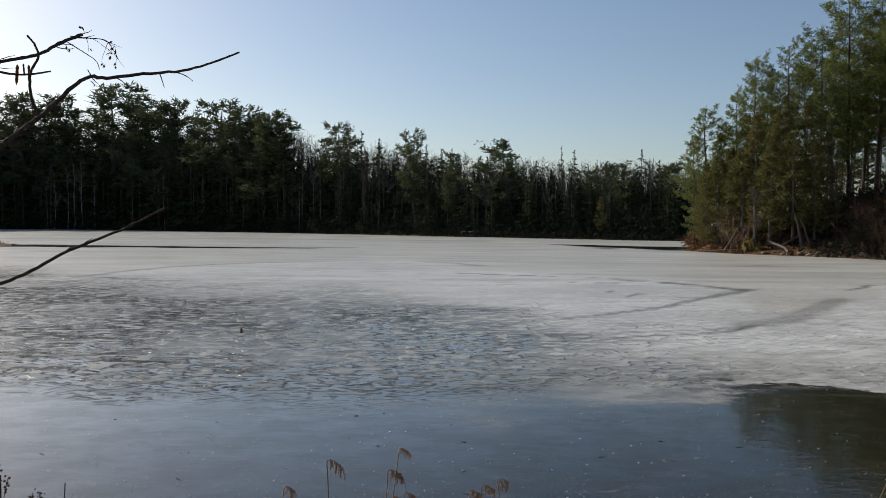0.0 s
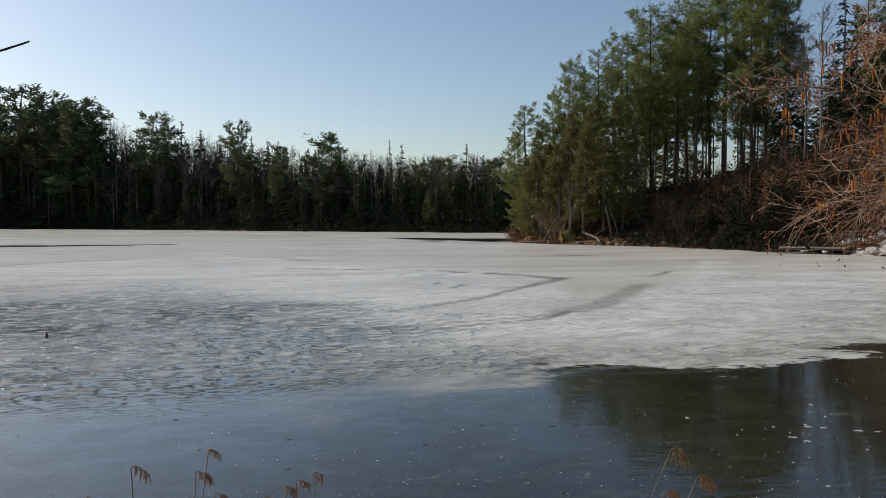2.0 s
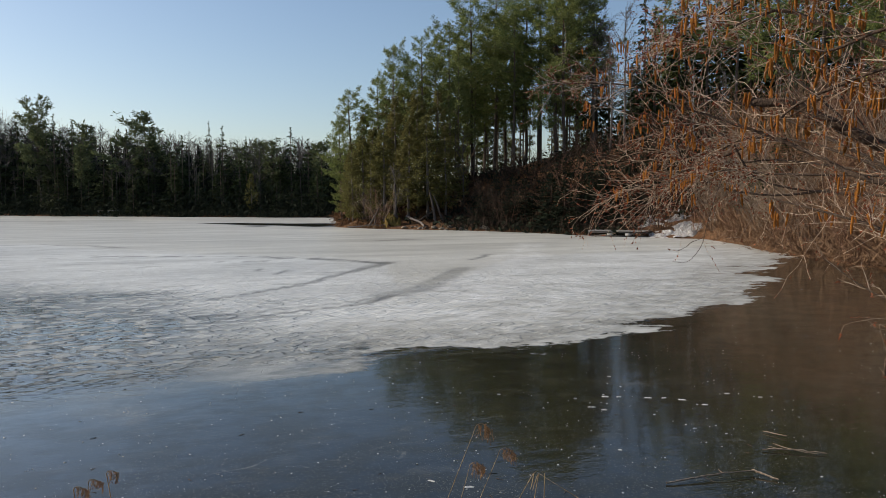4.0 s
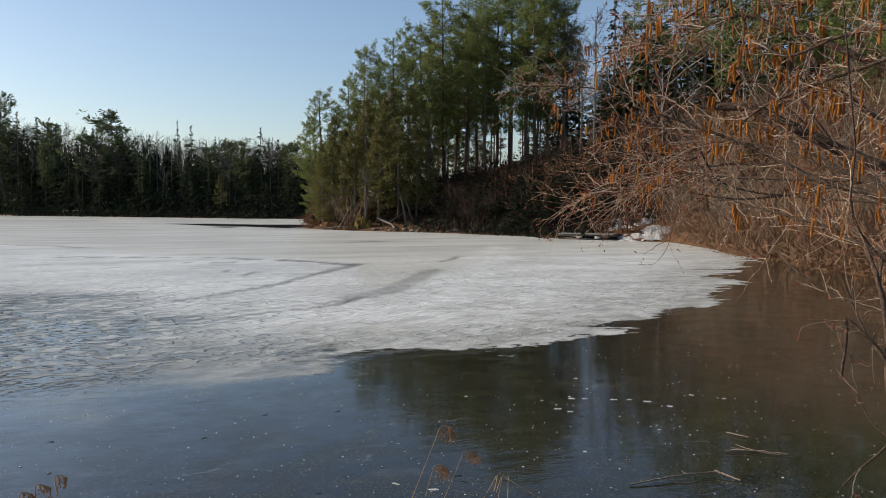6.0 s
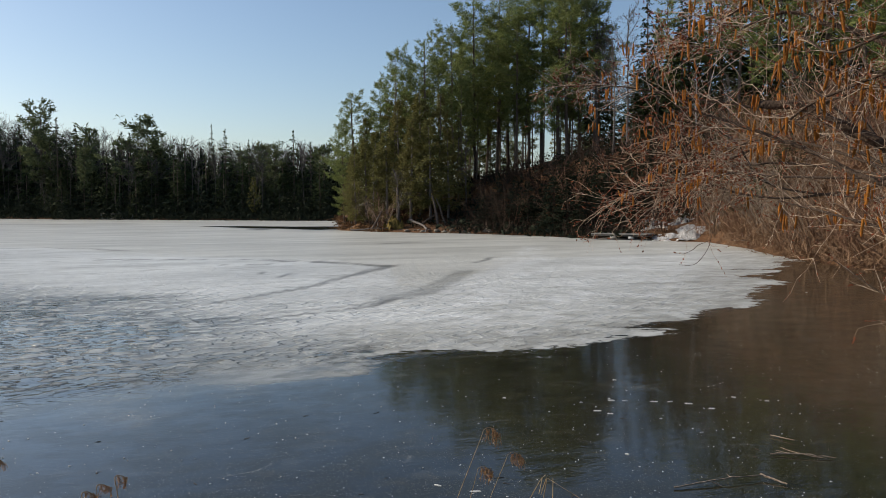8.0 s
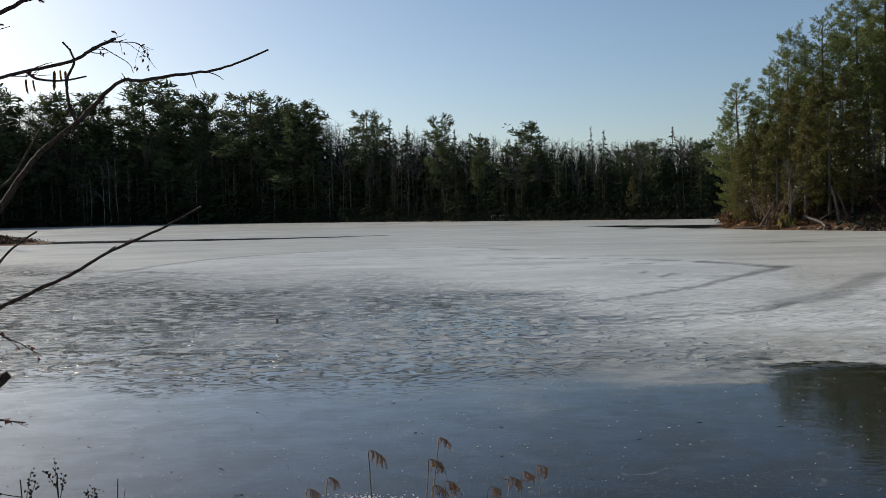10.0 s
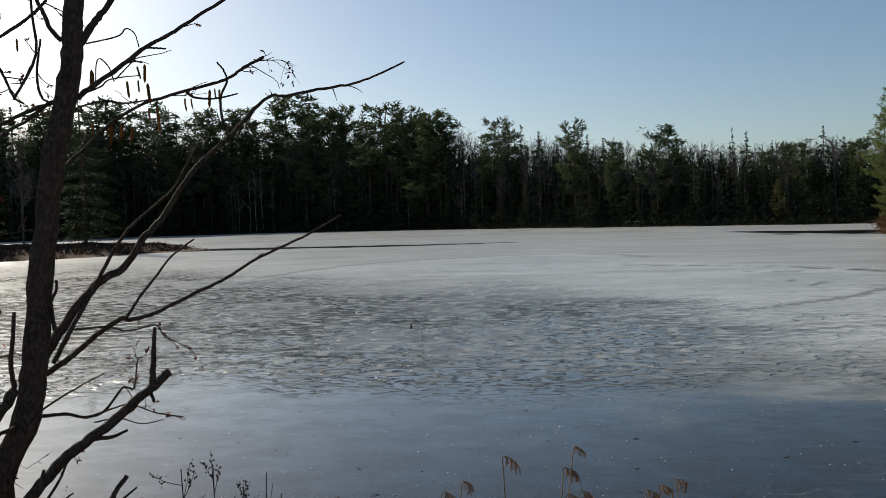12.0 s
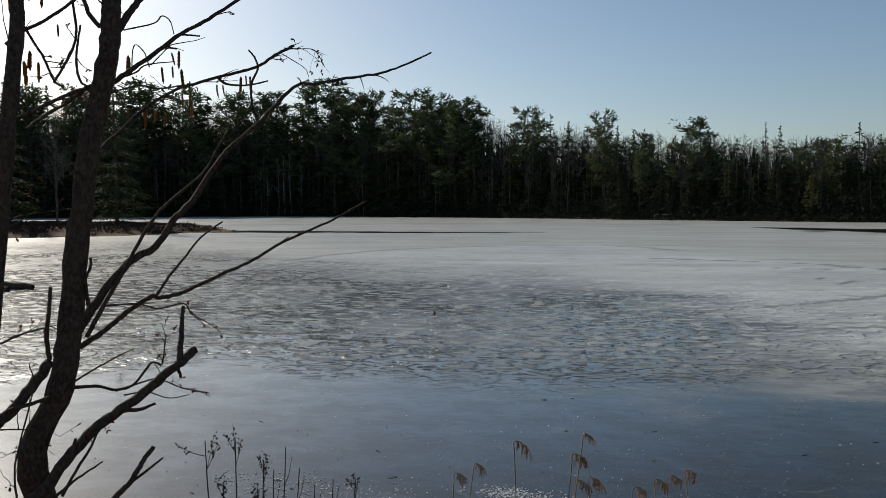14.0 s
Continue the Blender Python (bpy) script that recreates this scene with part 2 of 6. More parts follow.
PALE_TRIM = rough_stuff("pale_trim", (0.55, 0.54, 0.50), (0.65, 0.63, 0.60), (0.48, 0.46, 0.42), 6.0, rough=0.6, bump=0.1)
GLASS, _n, _l, _b = shader("window_glass")
_b.inputs["Base Color"].default_value, _b.inputs["Roughness"].default_value = (0.02, 0.025, 0.03, 1), 0.04
PINE_GREEN = foliage("pine_needles", (0.070, 0.110, 0.042), (0.270, 0.300, 0.095), (0.185, 0.200, 0.075), 0.34)
# far shore pines: PINE_GREEN darkened, with backlit shade put into the colour
BACKLIT_PINE_GREEN = foliage("backlit_pine_needles", (0.045, 0.066, 0.036), (0.150, 0.176, 0.080), (0.115, 0.128, 0.064), 0.26)
CEDAR_GREEN = foliage("cedar_sprays", (0.060, 0.064, 0.024), (0.220, 0.205, 0.068), (0.165, 0.140, 0.050), 0.3)
# darkened needles: the shade of wood and bank is put into the colour
SHADED_GREEN = foliage("shaded_needles", (0.014, 0.022, 0.014), (0.032, 0.042, 0.024), (0.030, 0.031, 0.023), 0.06, 0.02)
SPRUCE_GREEN = foliage("spruce_needles", (0.032, 0.054, 0.024), (0.075, 0.100, 0.036), (0.060, 0.060, 0.032), 0.10, 0.06)


# ---- mesh helpers ----
def mesh_of(name, verts, quads, material, smooth=False):
    verts, quads = np.asarray(verts, np.float32), np.asarray(quads, np.int32)
    me = bpy.data.meshes.new(name)
    me.vertices.add(len(verts))
    me.vertices.foreach_set("co", verts.ravel())
    k = quads.shape[1]
    me.loops.add(quads.size)
    me.loops.foreach_set("vertex_index", quads.ravel())
    me.polygons.add(len(quads))
    me.polygons.foreach_set("loop_start", np.arange(0, quads.size, k, dtype=np.int32))
    me.update(calc_edges=True)
    if smooth:
        me.polygons.foreach_set("use_smooth", np.ones(len(quads), bool))
    me.materials.append(material)
    return me


class Pile:
    """Gathers quads for one mesh."""

    def __init__(self):
        self.v, self.f, self.n = [], [], 0

    def add(self, v, f):
        self.v.append(np.asarray(v, float))
        self.f.append(np.asarray(f, int) + self.n)
        self.n += len(v)

    def tube(self, path, radii, sides=5):
        p = np.asarray(path, float)
        n = len(p)
        r = np.interp(np.linspace(0, 1, n), np.linspace(0, 1, len(radii)), radii)
        t = np.gradient(p, axis=0)
        t /= np.linalg.norm(t, axis=1, keepdims=True) + 1e-9
        ref = np.array([0.0, 0, 1]) if abs(t[:, 2]).mean() < 0.8 else np.array([1.0, 0, 0])
        u = np.cross(t, ref)
        u /= np.linalg.norm(u, axis=1, keepdims=True) + 1e-9
        w = np.cross(t, u)
        a = np.arange(sides) * 2 * np.pi / sides
        ring = u[:, None] * np.cos(a)[None, :, None] + w[:, None] * np.sin(a)[None, :, None]
        v = (p[:, None] + ring * r[:, None, None]).reshape(-1, 3)
        i, j = np.meshgrid(np.arange(n - 1), np.arange(sides), indexing="ij")
        k = (j + 1) % sides
        f = np.stack([i * sides + j, i * sides + k, (i + 1) * sides + k, (i + 1) * sides + j], -1).reshape(-1, 4)
        self.add(v, f)
        if sides > 4 and radii[-1] > 0.003:
            self.add([p[-1] + ring[-1, 0] * r[-1], p[-1] + ring[-1, 1] * r[-1], p[-1] + ring[-1, 2] * r[-1], p[-1] + ring[-1, sides - 1] * r[-1]], [[0, 1, 2, 3]])

    def sprays(self, base, way, length, width, rng, droop=0.0, flat=0.0):
        """Lozenge sprays from base along way, one quad each."""
        n = len(base)
        way = way / (np.linalg.norm(way, axis=1, keepdims=True) + 1e-9)
        side = np.cross(way, rng.normal(size=(n, 3)) * (1 - flat) + np.array([0, 0, 1.6]) * flat)
        side /= np.linalg.norm(side, axis=1, keepdims=True) + 1e-9
        L, W = length[:, None], width[:, None]
        tip = base + way * L - np.array([0, 0, 1.0]) * droop * L
        mid = base + way * L * 0.45
        v = np.stack([base, mid + side * W / 2, tip, mid - side * W / 2], 1).reshape(-1, 3)
        self.add(v, np.arange(4 * n).reshape(-1, 4))

    def box(self, lo, hi, m=None):
        (a, b, c), (d, e, g) = lo, hi
        v = np.array([(a, b, c), (d, b, c), (d, e, c), (a, e, c), (a, b, g), (d, b, g), (d, e, g), (a, e, g)], float)
        if m is not None:
            v = np.array([m @ Vector(q) for q in v])
        self.add(v, [(3, 2, 1, 0), (4, 5, 6, 7), (0, 1, 5, 4), (1, 2, 6, 5), (2, 3, 7, 6), (3, 0, 4, 7)])

    def mesh(self, name, material, smooth=False):
        return mesh_of(name, np.concatenate(self.v), np.concatenate(self.f), material, smooth)


def part(name, data, parent, label="", at=None):
    ob = new(name, data)
    ob.parent = parent
    if at is not None:
        ob.matrix_local = at
    return tagged(ob, label) if label else ob


def thing(name, label, category, group="", at=None):
    ob = new(name)
    ob.empty_display_size = 0.2
    if at is not None:
        ob.matrix_world = at
    return tagged(ob, label, category, group)


def curve_through(points, n):
    """A smooth path through a few points."""
    p = np.asarray(points, float)
    if len(p) < 3:
        return p[0] + (p[-1] - p[0]) * np.linspace(0, 1, n)[:, None]
    q = np.vstack([2 * p[0] - p[1], p, 2 * p[-1] - p[-2]])
    s = np.linspace(0, len(p) - 1 - 1e-6, n)
    i = s.astype(int)
    t = (s - i)[:, None]
    a, b, c, d = q[i], q[i + 1], q[i + 2], q[i + 3]
    return 0.5 * (2 * b + (c - a) * t + (2 * a - 5 * b + 4 * c - d) * t ** 2 + (3 * b - a - 3 * c + d) * t ** 3)


def lattice(x, y, seed=0):
    """Smooth value noise, -1 to 1, about one swell a unit."""
    xi, yi = np.floor(x), np.floor(y)
    u, v = x - xi, y - yi
    u, v = u * u * (3 - 2 * u), v * v * (3 - 2 * v)

    def h(a, b):
        s = np.sin(a * 127.1 + b * 311.7 + seed * 74.7) * 43758.5453
        return (s - np.floor(s)) * 2 - 1
    return (h(xi, yi) * (1 - u) + h(xi + 1, yi) * u) * (1 - v) + (h(xi, yi + 1) * (1 - u) + h(xi + 1, yi + 1) * u) * v


def swell(x, y, seed=0, octaves=4):
    s, a = 0, 1.0
    for k in range(octaves):
        s = s + a * lattice(x * 2 ** k + 17.3 * k, y * 2 ** k - 9.1 * k, seed + k)
        a *= 0.5
    return s


def ease(a, b, x):
    t = np.clip((x - a) / (b - a), 0, 1)
    return t * t * (3 - 2 * t)


def spot(az, r):
    return r * math.sin(radians(az)), r * math.cos(radians(az))


# ---- the lie of the land ----
SHORE_AZ = (-180, -100, -92, -80, -60, -35, -27, -19, -11, -3, 5, 11, 14.7, 15.15, 18, 21.4, 25.6, 29.7, 33, 37.5, 41.2, 43.5, 45.4, 48, 51.3, 54, 60, 70, 80, 92, 100, 180)
SHORE_R = (2, 2, 60, 160, 230, 245, 232, 184, 150, 124, 110, 102, 100, 61, 56.5, 54, 51.7, 48.7, 45.3, 43.5, 42, 37, 32, 29.2, 25.8, 24, 19, 12, 8, 5.5, 2, 2)
HILL_AZ = (-180, -60, -20, 0, 13, 14.2, 15.4, 17, 22, 30, 40, 50, 60, 75, 180)
HILL_H = (2, 12, 11, 6, 4, 0.4, 0.4, 1.2, 3.0, 5.2, 6.5, 5.5, 4, 1.5, 2)


def land_height(x, y):
    x, y = np.asarray(x, float), np.asarray(y, float)
    r, az = np.hypot(x, y), np.degrees(np.arctan2(x, y))
    shore = np.interp(az, SHORE_AZ, SHORE_R)
    far = r - shore - 0.35 * swell(x * 0.35, y * 0.35, 3, 3) * np.clip(r / 30, 0.3, 2)
    near = 4.3 + 0.1 * swell(x * 0.8, 0 * x, 5, 3) - np.clip(x - 0.3, 0, 4.5) * 0.40 - np.clip(-x - 0.8, 0, 4) * 0.42 - y
    reach = np.where((az > 14) & (az < 75), 17.0, 80.0)
    hill = np.interp(az, HILL_AZ, HILL_H)
    z_far = 0.25 * ease(0, 1.2, far) + hill * ease(0, 1, far / reach) + 0.18 * swell(x * 0.3, y * 0.3, 9) * ease(0.5, 6, far)
    z_near = 0.32 * ease(0, 2.6, near) + 0.02 * swell(x * 1.5, y * 1.5, 2) * ease(0, 1, near)
    z = np.maximum(np.where(far > 0, z_far, -9), np.where(near > 0, z_near, -9))
    z = np.where((far <= 0) & (near <= 0), -0.5 * ease(0, 2.5, np.minimum(-far, -near)) - 0.02, z)
    # a low spit with a steep cut front
    spit = 1 - np.abs((x + 76) / 38) ** 3 - np.abs((y - 56 - 0.04 * (x + 76)) / 15) ** 3 + 0.10 * swell(x * 0.35, y * 0.35, 4)
    low = np.interp(x, (-50, -41, -37), (0.80, 0.55, 0.22)) + 0.10 * swell(x * 0.5, y * 0.5, 6)
    return np.maximum(z, np.where(spit > -0.3, low * ease(-0.02, 0.22, spit) - 0.3 * ease(0, -0.3, spit) - 0.01, -9))


def polar_sheet(az, r):
    A, R = np.meshgrid(np.radians(az), r, indexing="ij")
    x, y = (R * np.sin(A)).ravel(), (R * np.cos(A)).ravel()
    i, j = np.meshgrid(np.arange(len(az) - 1), np.arange(len(r) - 1), indexing="ij")
    n = len(r)
    f = np.stack([i * n + j, i * n + j + 1, (i + 1) * n + j + 1, (i + 1) * n + j], -1).reshape(-1, 4)
    return x, y, f


def build_ground():
    az = np.concatenate([np.linspace(-180, -66, 60, endpoint=False), np.linspace(-66, 62, 230, endpoint=False), np.linspace(62, 180, 60)])
    r = np.concatenate([np.linspace(0.05, 4, 18, endpoint=False), np.geomspace(4, 320, 160, endpoint=False), np.geomspace(320, 3500, 16)])
    x, y, f = polar_sheet(az, r)
    z = land_height(x, y)
    ob = new("ground", mesh_of("ground", np.stack([x, y, z], 1), f, LITTER, True))
    return tagged(ob, "brown leaf-littered lake bank rising to low hills", "ground", kind="structure")


def near_line(x, y, points):
    p = np.asarray(points, float)
    best, along = np.full(x.shape, 1e9), np.zeros(x.shape)
    for k in range(len(p) - 1):
        d = p[k + 1] - p[k]
        t = np.clip(((x - p[k, 0]) * d[0] + (y - p[k, 1]) * d[1]) / (d @ d), 0, 1)
        q = np.hypot(x - p[k, 0] - t * d[0], y - p[k, 1] - t * d[1])
        along = np.where(q < best, (k + t) / (len(p) - 1), along)
        best = np.minimum(best, q)
    return best, along


EDGE_AZ = (-95, -48, -31, -25, -17, -1.3, 6.8, 16.5, 19.3, 28, 34.5, 38.4, 41.5, 44, 44.6, 45, 46, 47)
EDGE_R = (11, 10.2, 9.8, 8.9, 8.4, 8.5, 9.2, 9.4, 9.5, 10.2, 11.2, 13, 14.2, 15.6, 19, 22, 27, 60)


def build_ice():
    az = np.concatenate([np.linspace(-100, -62, 30, endpoint=False), np.arange(-60, 58, 0.45), np.linspace(60, 100, 30)])
    rows = np.concatenate([1 / np.linspace(1 / 3.4, 1 / 24, 190, endpoint=False), np.arange(24, 44, 0.4), np.arange(44, 100, 1.0), np.geomspace(100, 330, 36)])
    x, y, f = polar_sheet(az, rows)
    r, a = np.hypot(x, y), np.degrees(np.arctan2(x, y))
    edge = np.interp(a, EDGE_AZ, EDGE_R)
    fray = swell(x * 0.7, y * 1.8, 21, 6)
    broad = swell(x * 0.25, y * 0.35, 23, 4)
    past = (r - edge) / edge - 0.03 * fray * (1 - ease(8, 20, a)) - 0.07 * (1 - ease(0, 14, a)) * broad
    rim, _ = near_line(x, y, [spot(p, q) for p, q in zip(EDGE_AZ[5:], EDGE_R[5:])])
    turn = ease(6, 18, a)
    past = past * (1 - turn) + turn * np.where(r > edge, 1, -1) * rim / 10
    left = 1 - ease(-4, 14, a + 3 * fray)
    clear = 1 - ease(-0.035 - 0.015 * left, 0.045 + 0.11 * left, past)
    loose = 1 - ease(4, 22, a + 4 * fray)
    reach = np.interp(a, (-60, -40, -34, -28, -18, -8, 0, 8, 25), (6.5, 6.0, 4.6, 3.3, 2.8, 2.1, 1.4, 0.8, 0.3))
    ripple_zone = loose * (1 - ease(0.5, 1.0, (past + 0.2 * fray) / reach))
    patches = swell(x * 0.5, y * 0.7, 31, 5)
    streak = swell(x * 0.22, y * 0.9, 37, 4)
    wet = np.maximum(clear * left, ripple_zone * (0.55 + 0.4 * left) * np.clip(1.0 - 0.55 * ease(0.0, 1.0, past / reach) + 0.25 * patches * ease(0, 0.4, past), 0, 1))
    wet = np.maximum(wet, (1 - clear) * (1 - left) * np.clip(0.55 * (1 - ease(0.0, 0.45, past)) * (1 - ease(12, 20, a)) + 0.10 * streak, 0, 1))
    wet = np.maximum(wet, (0.10 + 0.10 * streak) * (1 - clear))
    wet = np.maximum(wet, 0.6 * ease(-28, -40, a) * (1 - ease(45, 75, r)) * np.clip(0.8 + 0.3 * patches, 0, 1))
    lead, frost = np.zeros_like(x), np.zeros_like(x)
    wob = swell(x * 0.9, y * 0.9, 41, 3)

    def seam(points, w0, w1, strength):
        d, s = near_line(x + 0.25 * wob, y + 0.25 * wob, curve_through([(*p, 0) for p in points], 24)[:, :2])
        w = (w0 + (w1 - w0) * s) * (1 + 0.35 * swell(x * 0.4, y * 0.4, 43, 3))
        return strength * (1 - ease(0.35, 1.0, d / np.maximum(w, 0.02)))

    for pts_, w0, w1, k in (
            ([(7.9, 23.2), (7.1, 24.5), (6.3, 25.9), (4.7, 27.4), (3.0, 28.5), (-0.5, 30.0)], 0.34, 0.16, 0.75),
            ([(7.9, 23.2), (6.8, 21.7), (5.5, 19.9), (4.2, 18.0), (3.0, 16.8), (2.0, 15.9)], 0.30, 0.10, 0.6),
            ([(12.4, 25.4), (11.7, 24.3), (10.8, 23.4)], 0.14, 0.16, 0.7),
            ([(9.2, 20.4), (8.2, 18.9), (6.6, 16.3), (5.3, 15.1)], 0.35, 0.45, 0.36),
            ([(5.4, 15.1), (4.4, 14.0), (3.2, 13.5), (1.5, 13.0), (-0.2, 12.9)], 0.15, 0.10, 0.6),
            ([(-13.4, 26.7), (-12.9, 33), (-9.2, 37.8), (-3.4, 40), (0.3, 36)], 0.35, 0.30, 0.5),
            ([(-12.6, 26.2), (-10.7, 25.5)], 0.28, 0.22, 0.8),
            ([(-60, 62), (-38, 61.5), (-28, 61), (-17, 60), (-10, 61)], 5.4, 0.7, 0.9),
            ([(-60, 88), (-30, 95), (0, 90)], 2.0, 2.0, 0.18),
            ([(12.4, 37.2), (14.1, 37.5)], 0.35, 0.35, 0.55),
            ([(3.4, 26.0), (4.6, 25.6)], 0.16, 0.12, 0.6),
            ([(7.5, 76), (10.5, 73), (13.4, 69), (15.6, 66)], 0.6, 6.5, 1.0),
            ([(-0.85, 12.81), (0.53, 13.01), (2.22, 13.62), (4.39, 14.40), (5.49, 15.24), (6.84, 16.08)], 0.09, 0.12, 0.45),
            ([(3.51, 22.23), (3.89, 21.86)], 0.16, 0.12, 0.7),
            ([(3.92, 20.72), (4.43, 21.42)], 0.14, 0.14, 0.6),
            ([(0.5, 11.0), (1.6, 10.9)], 0.14, 0.14, 0.3)):
        lead = np.maximum(lead, seam(pts_, w0, w1, k))
    for pts_, w0, w1, k in (
            ([(-3.3, 39), (-0.9, 36), (3.5, 30.5), (6.8, 26.6), (8.2, 24.9)], 0.6, 0.22, 0.45),
            ([(11, 21.5), (13, 24), (15.5, 28), (17.5, 31.5)], 1.5, 0.7, 0.45),
            ([(0.1, 11.4), (1.1, 11.35)], 0.22, 0.2, 0.4)):
        frost = np.maximum(frost, seam(pts_, w0, w1, k) * np.clip(0.75 + 0.4 * patches, 0, 1))
    right_white = ease(14, 26, a) * (1 - ease(0.25, 1.3, past))
    frost = np.maximum(frost, right_white * np.clip(0.08 + 0.42 * swell(x * 1.6, y * 1.9, 33, 6), 0, 0.6))
    wet = np.where(lead > 0.9, 1, np.maximum(wet, lead * ease(40, 55, r) * 1.2))
    warp = swell(x * 0.5, y * 0.5, 53, 2)
    crest = swell(x * 1.3 + 0.5 * warp, y * 2.1 + 0.6 * warp, 57, 4)
    ruffled = (1 - clear) * np.clip(ripple_zone + 0.40 * (1 - ease(16, 60, r)) + 0.3 * ease(-30, -40, a) * (1 - ease(55, 75, r)), 0, 1)
    amp = 0.0004 + 0.007 * ruffled
    z = amp * crest - 0.010 * lead + 0.0010 * swell(x * 0.6, y * 0.6, 61, 2) * clear + 0.004 * (1 - clear) * (1 - left)
    me = mesh_of("lake_ice", np.stack([x, y, z], 1), f, ICE, True)
    ripple = np.clip(ruffled * (0.95 + 0.35 * patches), 0, 1)
    # the ice beyond the old cracks is duller and warmer
    arc = np.interp(a, (-60, -45, -27, -13, -5, 0, 10, 18.6, 19.6, 22.5, 25, 29, 36, 45), (24, 26, 30, 39, 40, 33, 28, 24.5, 18, 17.6, 21, 27, 30, 36))
    beige = 0.85 * ease(-0.02, 0.05, (r - arc) / arc - 0.02 * fray)
    # base gloss weakens towards positive azimuth, set to fit the camera's view
    gloss_fade = ease(-14, 8, a + 3 * broad)
    for n, v in (("past", past), ("gloss_fade", gloss_fade), ("crisp", ease(8, 21, a + 2 * fray)), ("silt", ease(33, 46, a + 2 * broad) * ease(5.5, 9, r)), ("beige", beige), ("wet", wet), ("lead", lead), ("frost", frost), ("ripple", ripple)):
        at = me.attributes.new(n, "FLOAT", "POINT")
        at.data.foreach_set("value", np.clip(v, -1, 1).astype(np.float32))
    return tagged(new("lake_ice", me), "melting grey lake ice with clear dark wet margin", "ice", kind="structure")


build_ground()
build_ice()


# ---- trees ----
def trunk_path(h, rng, lean=0.02, n=9):
    s = np.linspace(0, 1, n)
    w = np.cumsum(rng.normal(size=(n, 2)) * lean * h / n, axis=0)
    w -= w[0]
    return np.stack([w[:, 0], w[:, 1], s * h], 1)


def on_path(path, z):
    return np.array([np.interp(z, path[:, 2], path[:, 0]), np.interp(z, path[:, 2], path[:, 1]), z])


def pine_meshes(h, seed, base=0.4, fine=1.0, spread=0.17, full=1.0):
    """White pine: bare lower trunk with dead stubs, uneven whorls of boughs that sweep up towards the top, with tufts in flat fans."""
    rng = np.random.default_rng(seed)
    wood, crown = Pile(), Pile()
    path = trunk_path(h, rng, 0.03)
    wood.tube(path, (0.0095 * h, 0.007 * h, 0.0015 * h), 7)
    z, big, heavy = base * h, 1 / fine ** 0.5, rng.uniform(0, 2 * np.pi)
    up = np.array([0, 0, 1.0])
    while z < h * 0.97:
        k = (z / h - base) / (1 - base)
        reach = spread * h * (1.02 - k) ** 0.6 * (0.5 + 0.5 * min(1, k * 3.5)) * rng.uniform(0.6, 1.2)
        whorl, count = rng.uniform(0, 2 * np.pi), int(rng.integers(3, 7))
        for j in range(count):
            if rng.random() < 0.12:
                continue
            a = whorl + j * 2 * np.pi / count + rng.normal() * 0.35
            L = reach * rng.uniform(0.4, 1.25) * (1 + 0.25 * math.cos(a - heavy)) + 0.25
            rise = -0.12 + 0.9 * k ** 1.3 + rng.normal() * 0.12
            out, side = np.array([math.cos(a), math.sin(a), 0]), np.array([-math.sin(a), math.cos(a), 0])
            o = on_path(path, min(h * 0.985, z + rng.normal() * 0.01 * h))
            s = np.linspace(0, 1, 5)[:, None]
            b = o + out * L * s + up * L * (rise * s - 0.10 * np.sin(np.pi * s) + 0.12 * s ** 3)
            if fine > 0.5:
                wood.tube(b, (0.0024 * h * (1.1 - k), 0.008), 3)
            m, n = max(3, int(L * (6.5 if fine > 1 else 8.0) * fine)), 8
            q = 0.26 + 0.78 * rng.random(m) ** 0.75
            c = o + out * L * q[:, None] + up * L * (rise * q - 0.10 * np.sin(np.pi * q) + 0.12 * q ** 3)[:, None]
            c = c + side * (rng.normal(size=m) * 0.27 * L * (1.18 - q))[:, None] + up * (rng.normal(size=m) * 0.025 * L)[:, None]
            c = np.repeat(c, n, 0) + rng.normal(size=(m * n, 3)) * 0.13 * big
            way = out * 0.45 + rng.normal(size=(m * n, 3)) * np.array([0.6, 0.6, 0.32]) + up * 0.3
            crown.sprays(c, way, rng.uniform(0.25, 0.56, m * n) * big * full ** 0.5, rng.uniform(0.055, 0.115, m * n) * big * full, rng, 0, 0.4)
        z += h * rng.uniform(0.028, 0.050)
    n = 60
    c = path[-1] * rng.uniform(0.955, 1.0, n)[:, None] + rng.normal(size=(n, 3)) * 0.12
    crown.sprays(c, rng.normal(size=(n, 3)) * 0.55 + up * 0.9, rng.uniform(0.2, 0.5, n), rng.uniform(0.05, 0.1, n) * big, rng)
    for _ in range(int(14 * fine)):
        z, a, L = rng.uniform(0.12, max(base, 0.2)) * h, rng.uniform(0, 2 * np.pi), rng.uniform(0.03, 0.08) * h
        o = on_path(path, z)
        wood.tube([o, o + np.array([math.cos(a), math.sin(a), -0.1]) * L * 0.5, o + np.array([math.cos(a), math.sin(a), -0.25]) * L], (0.02, 0.006), 3)
    return wood, crown


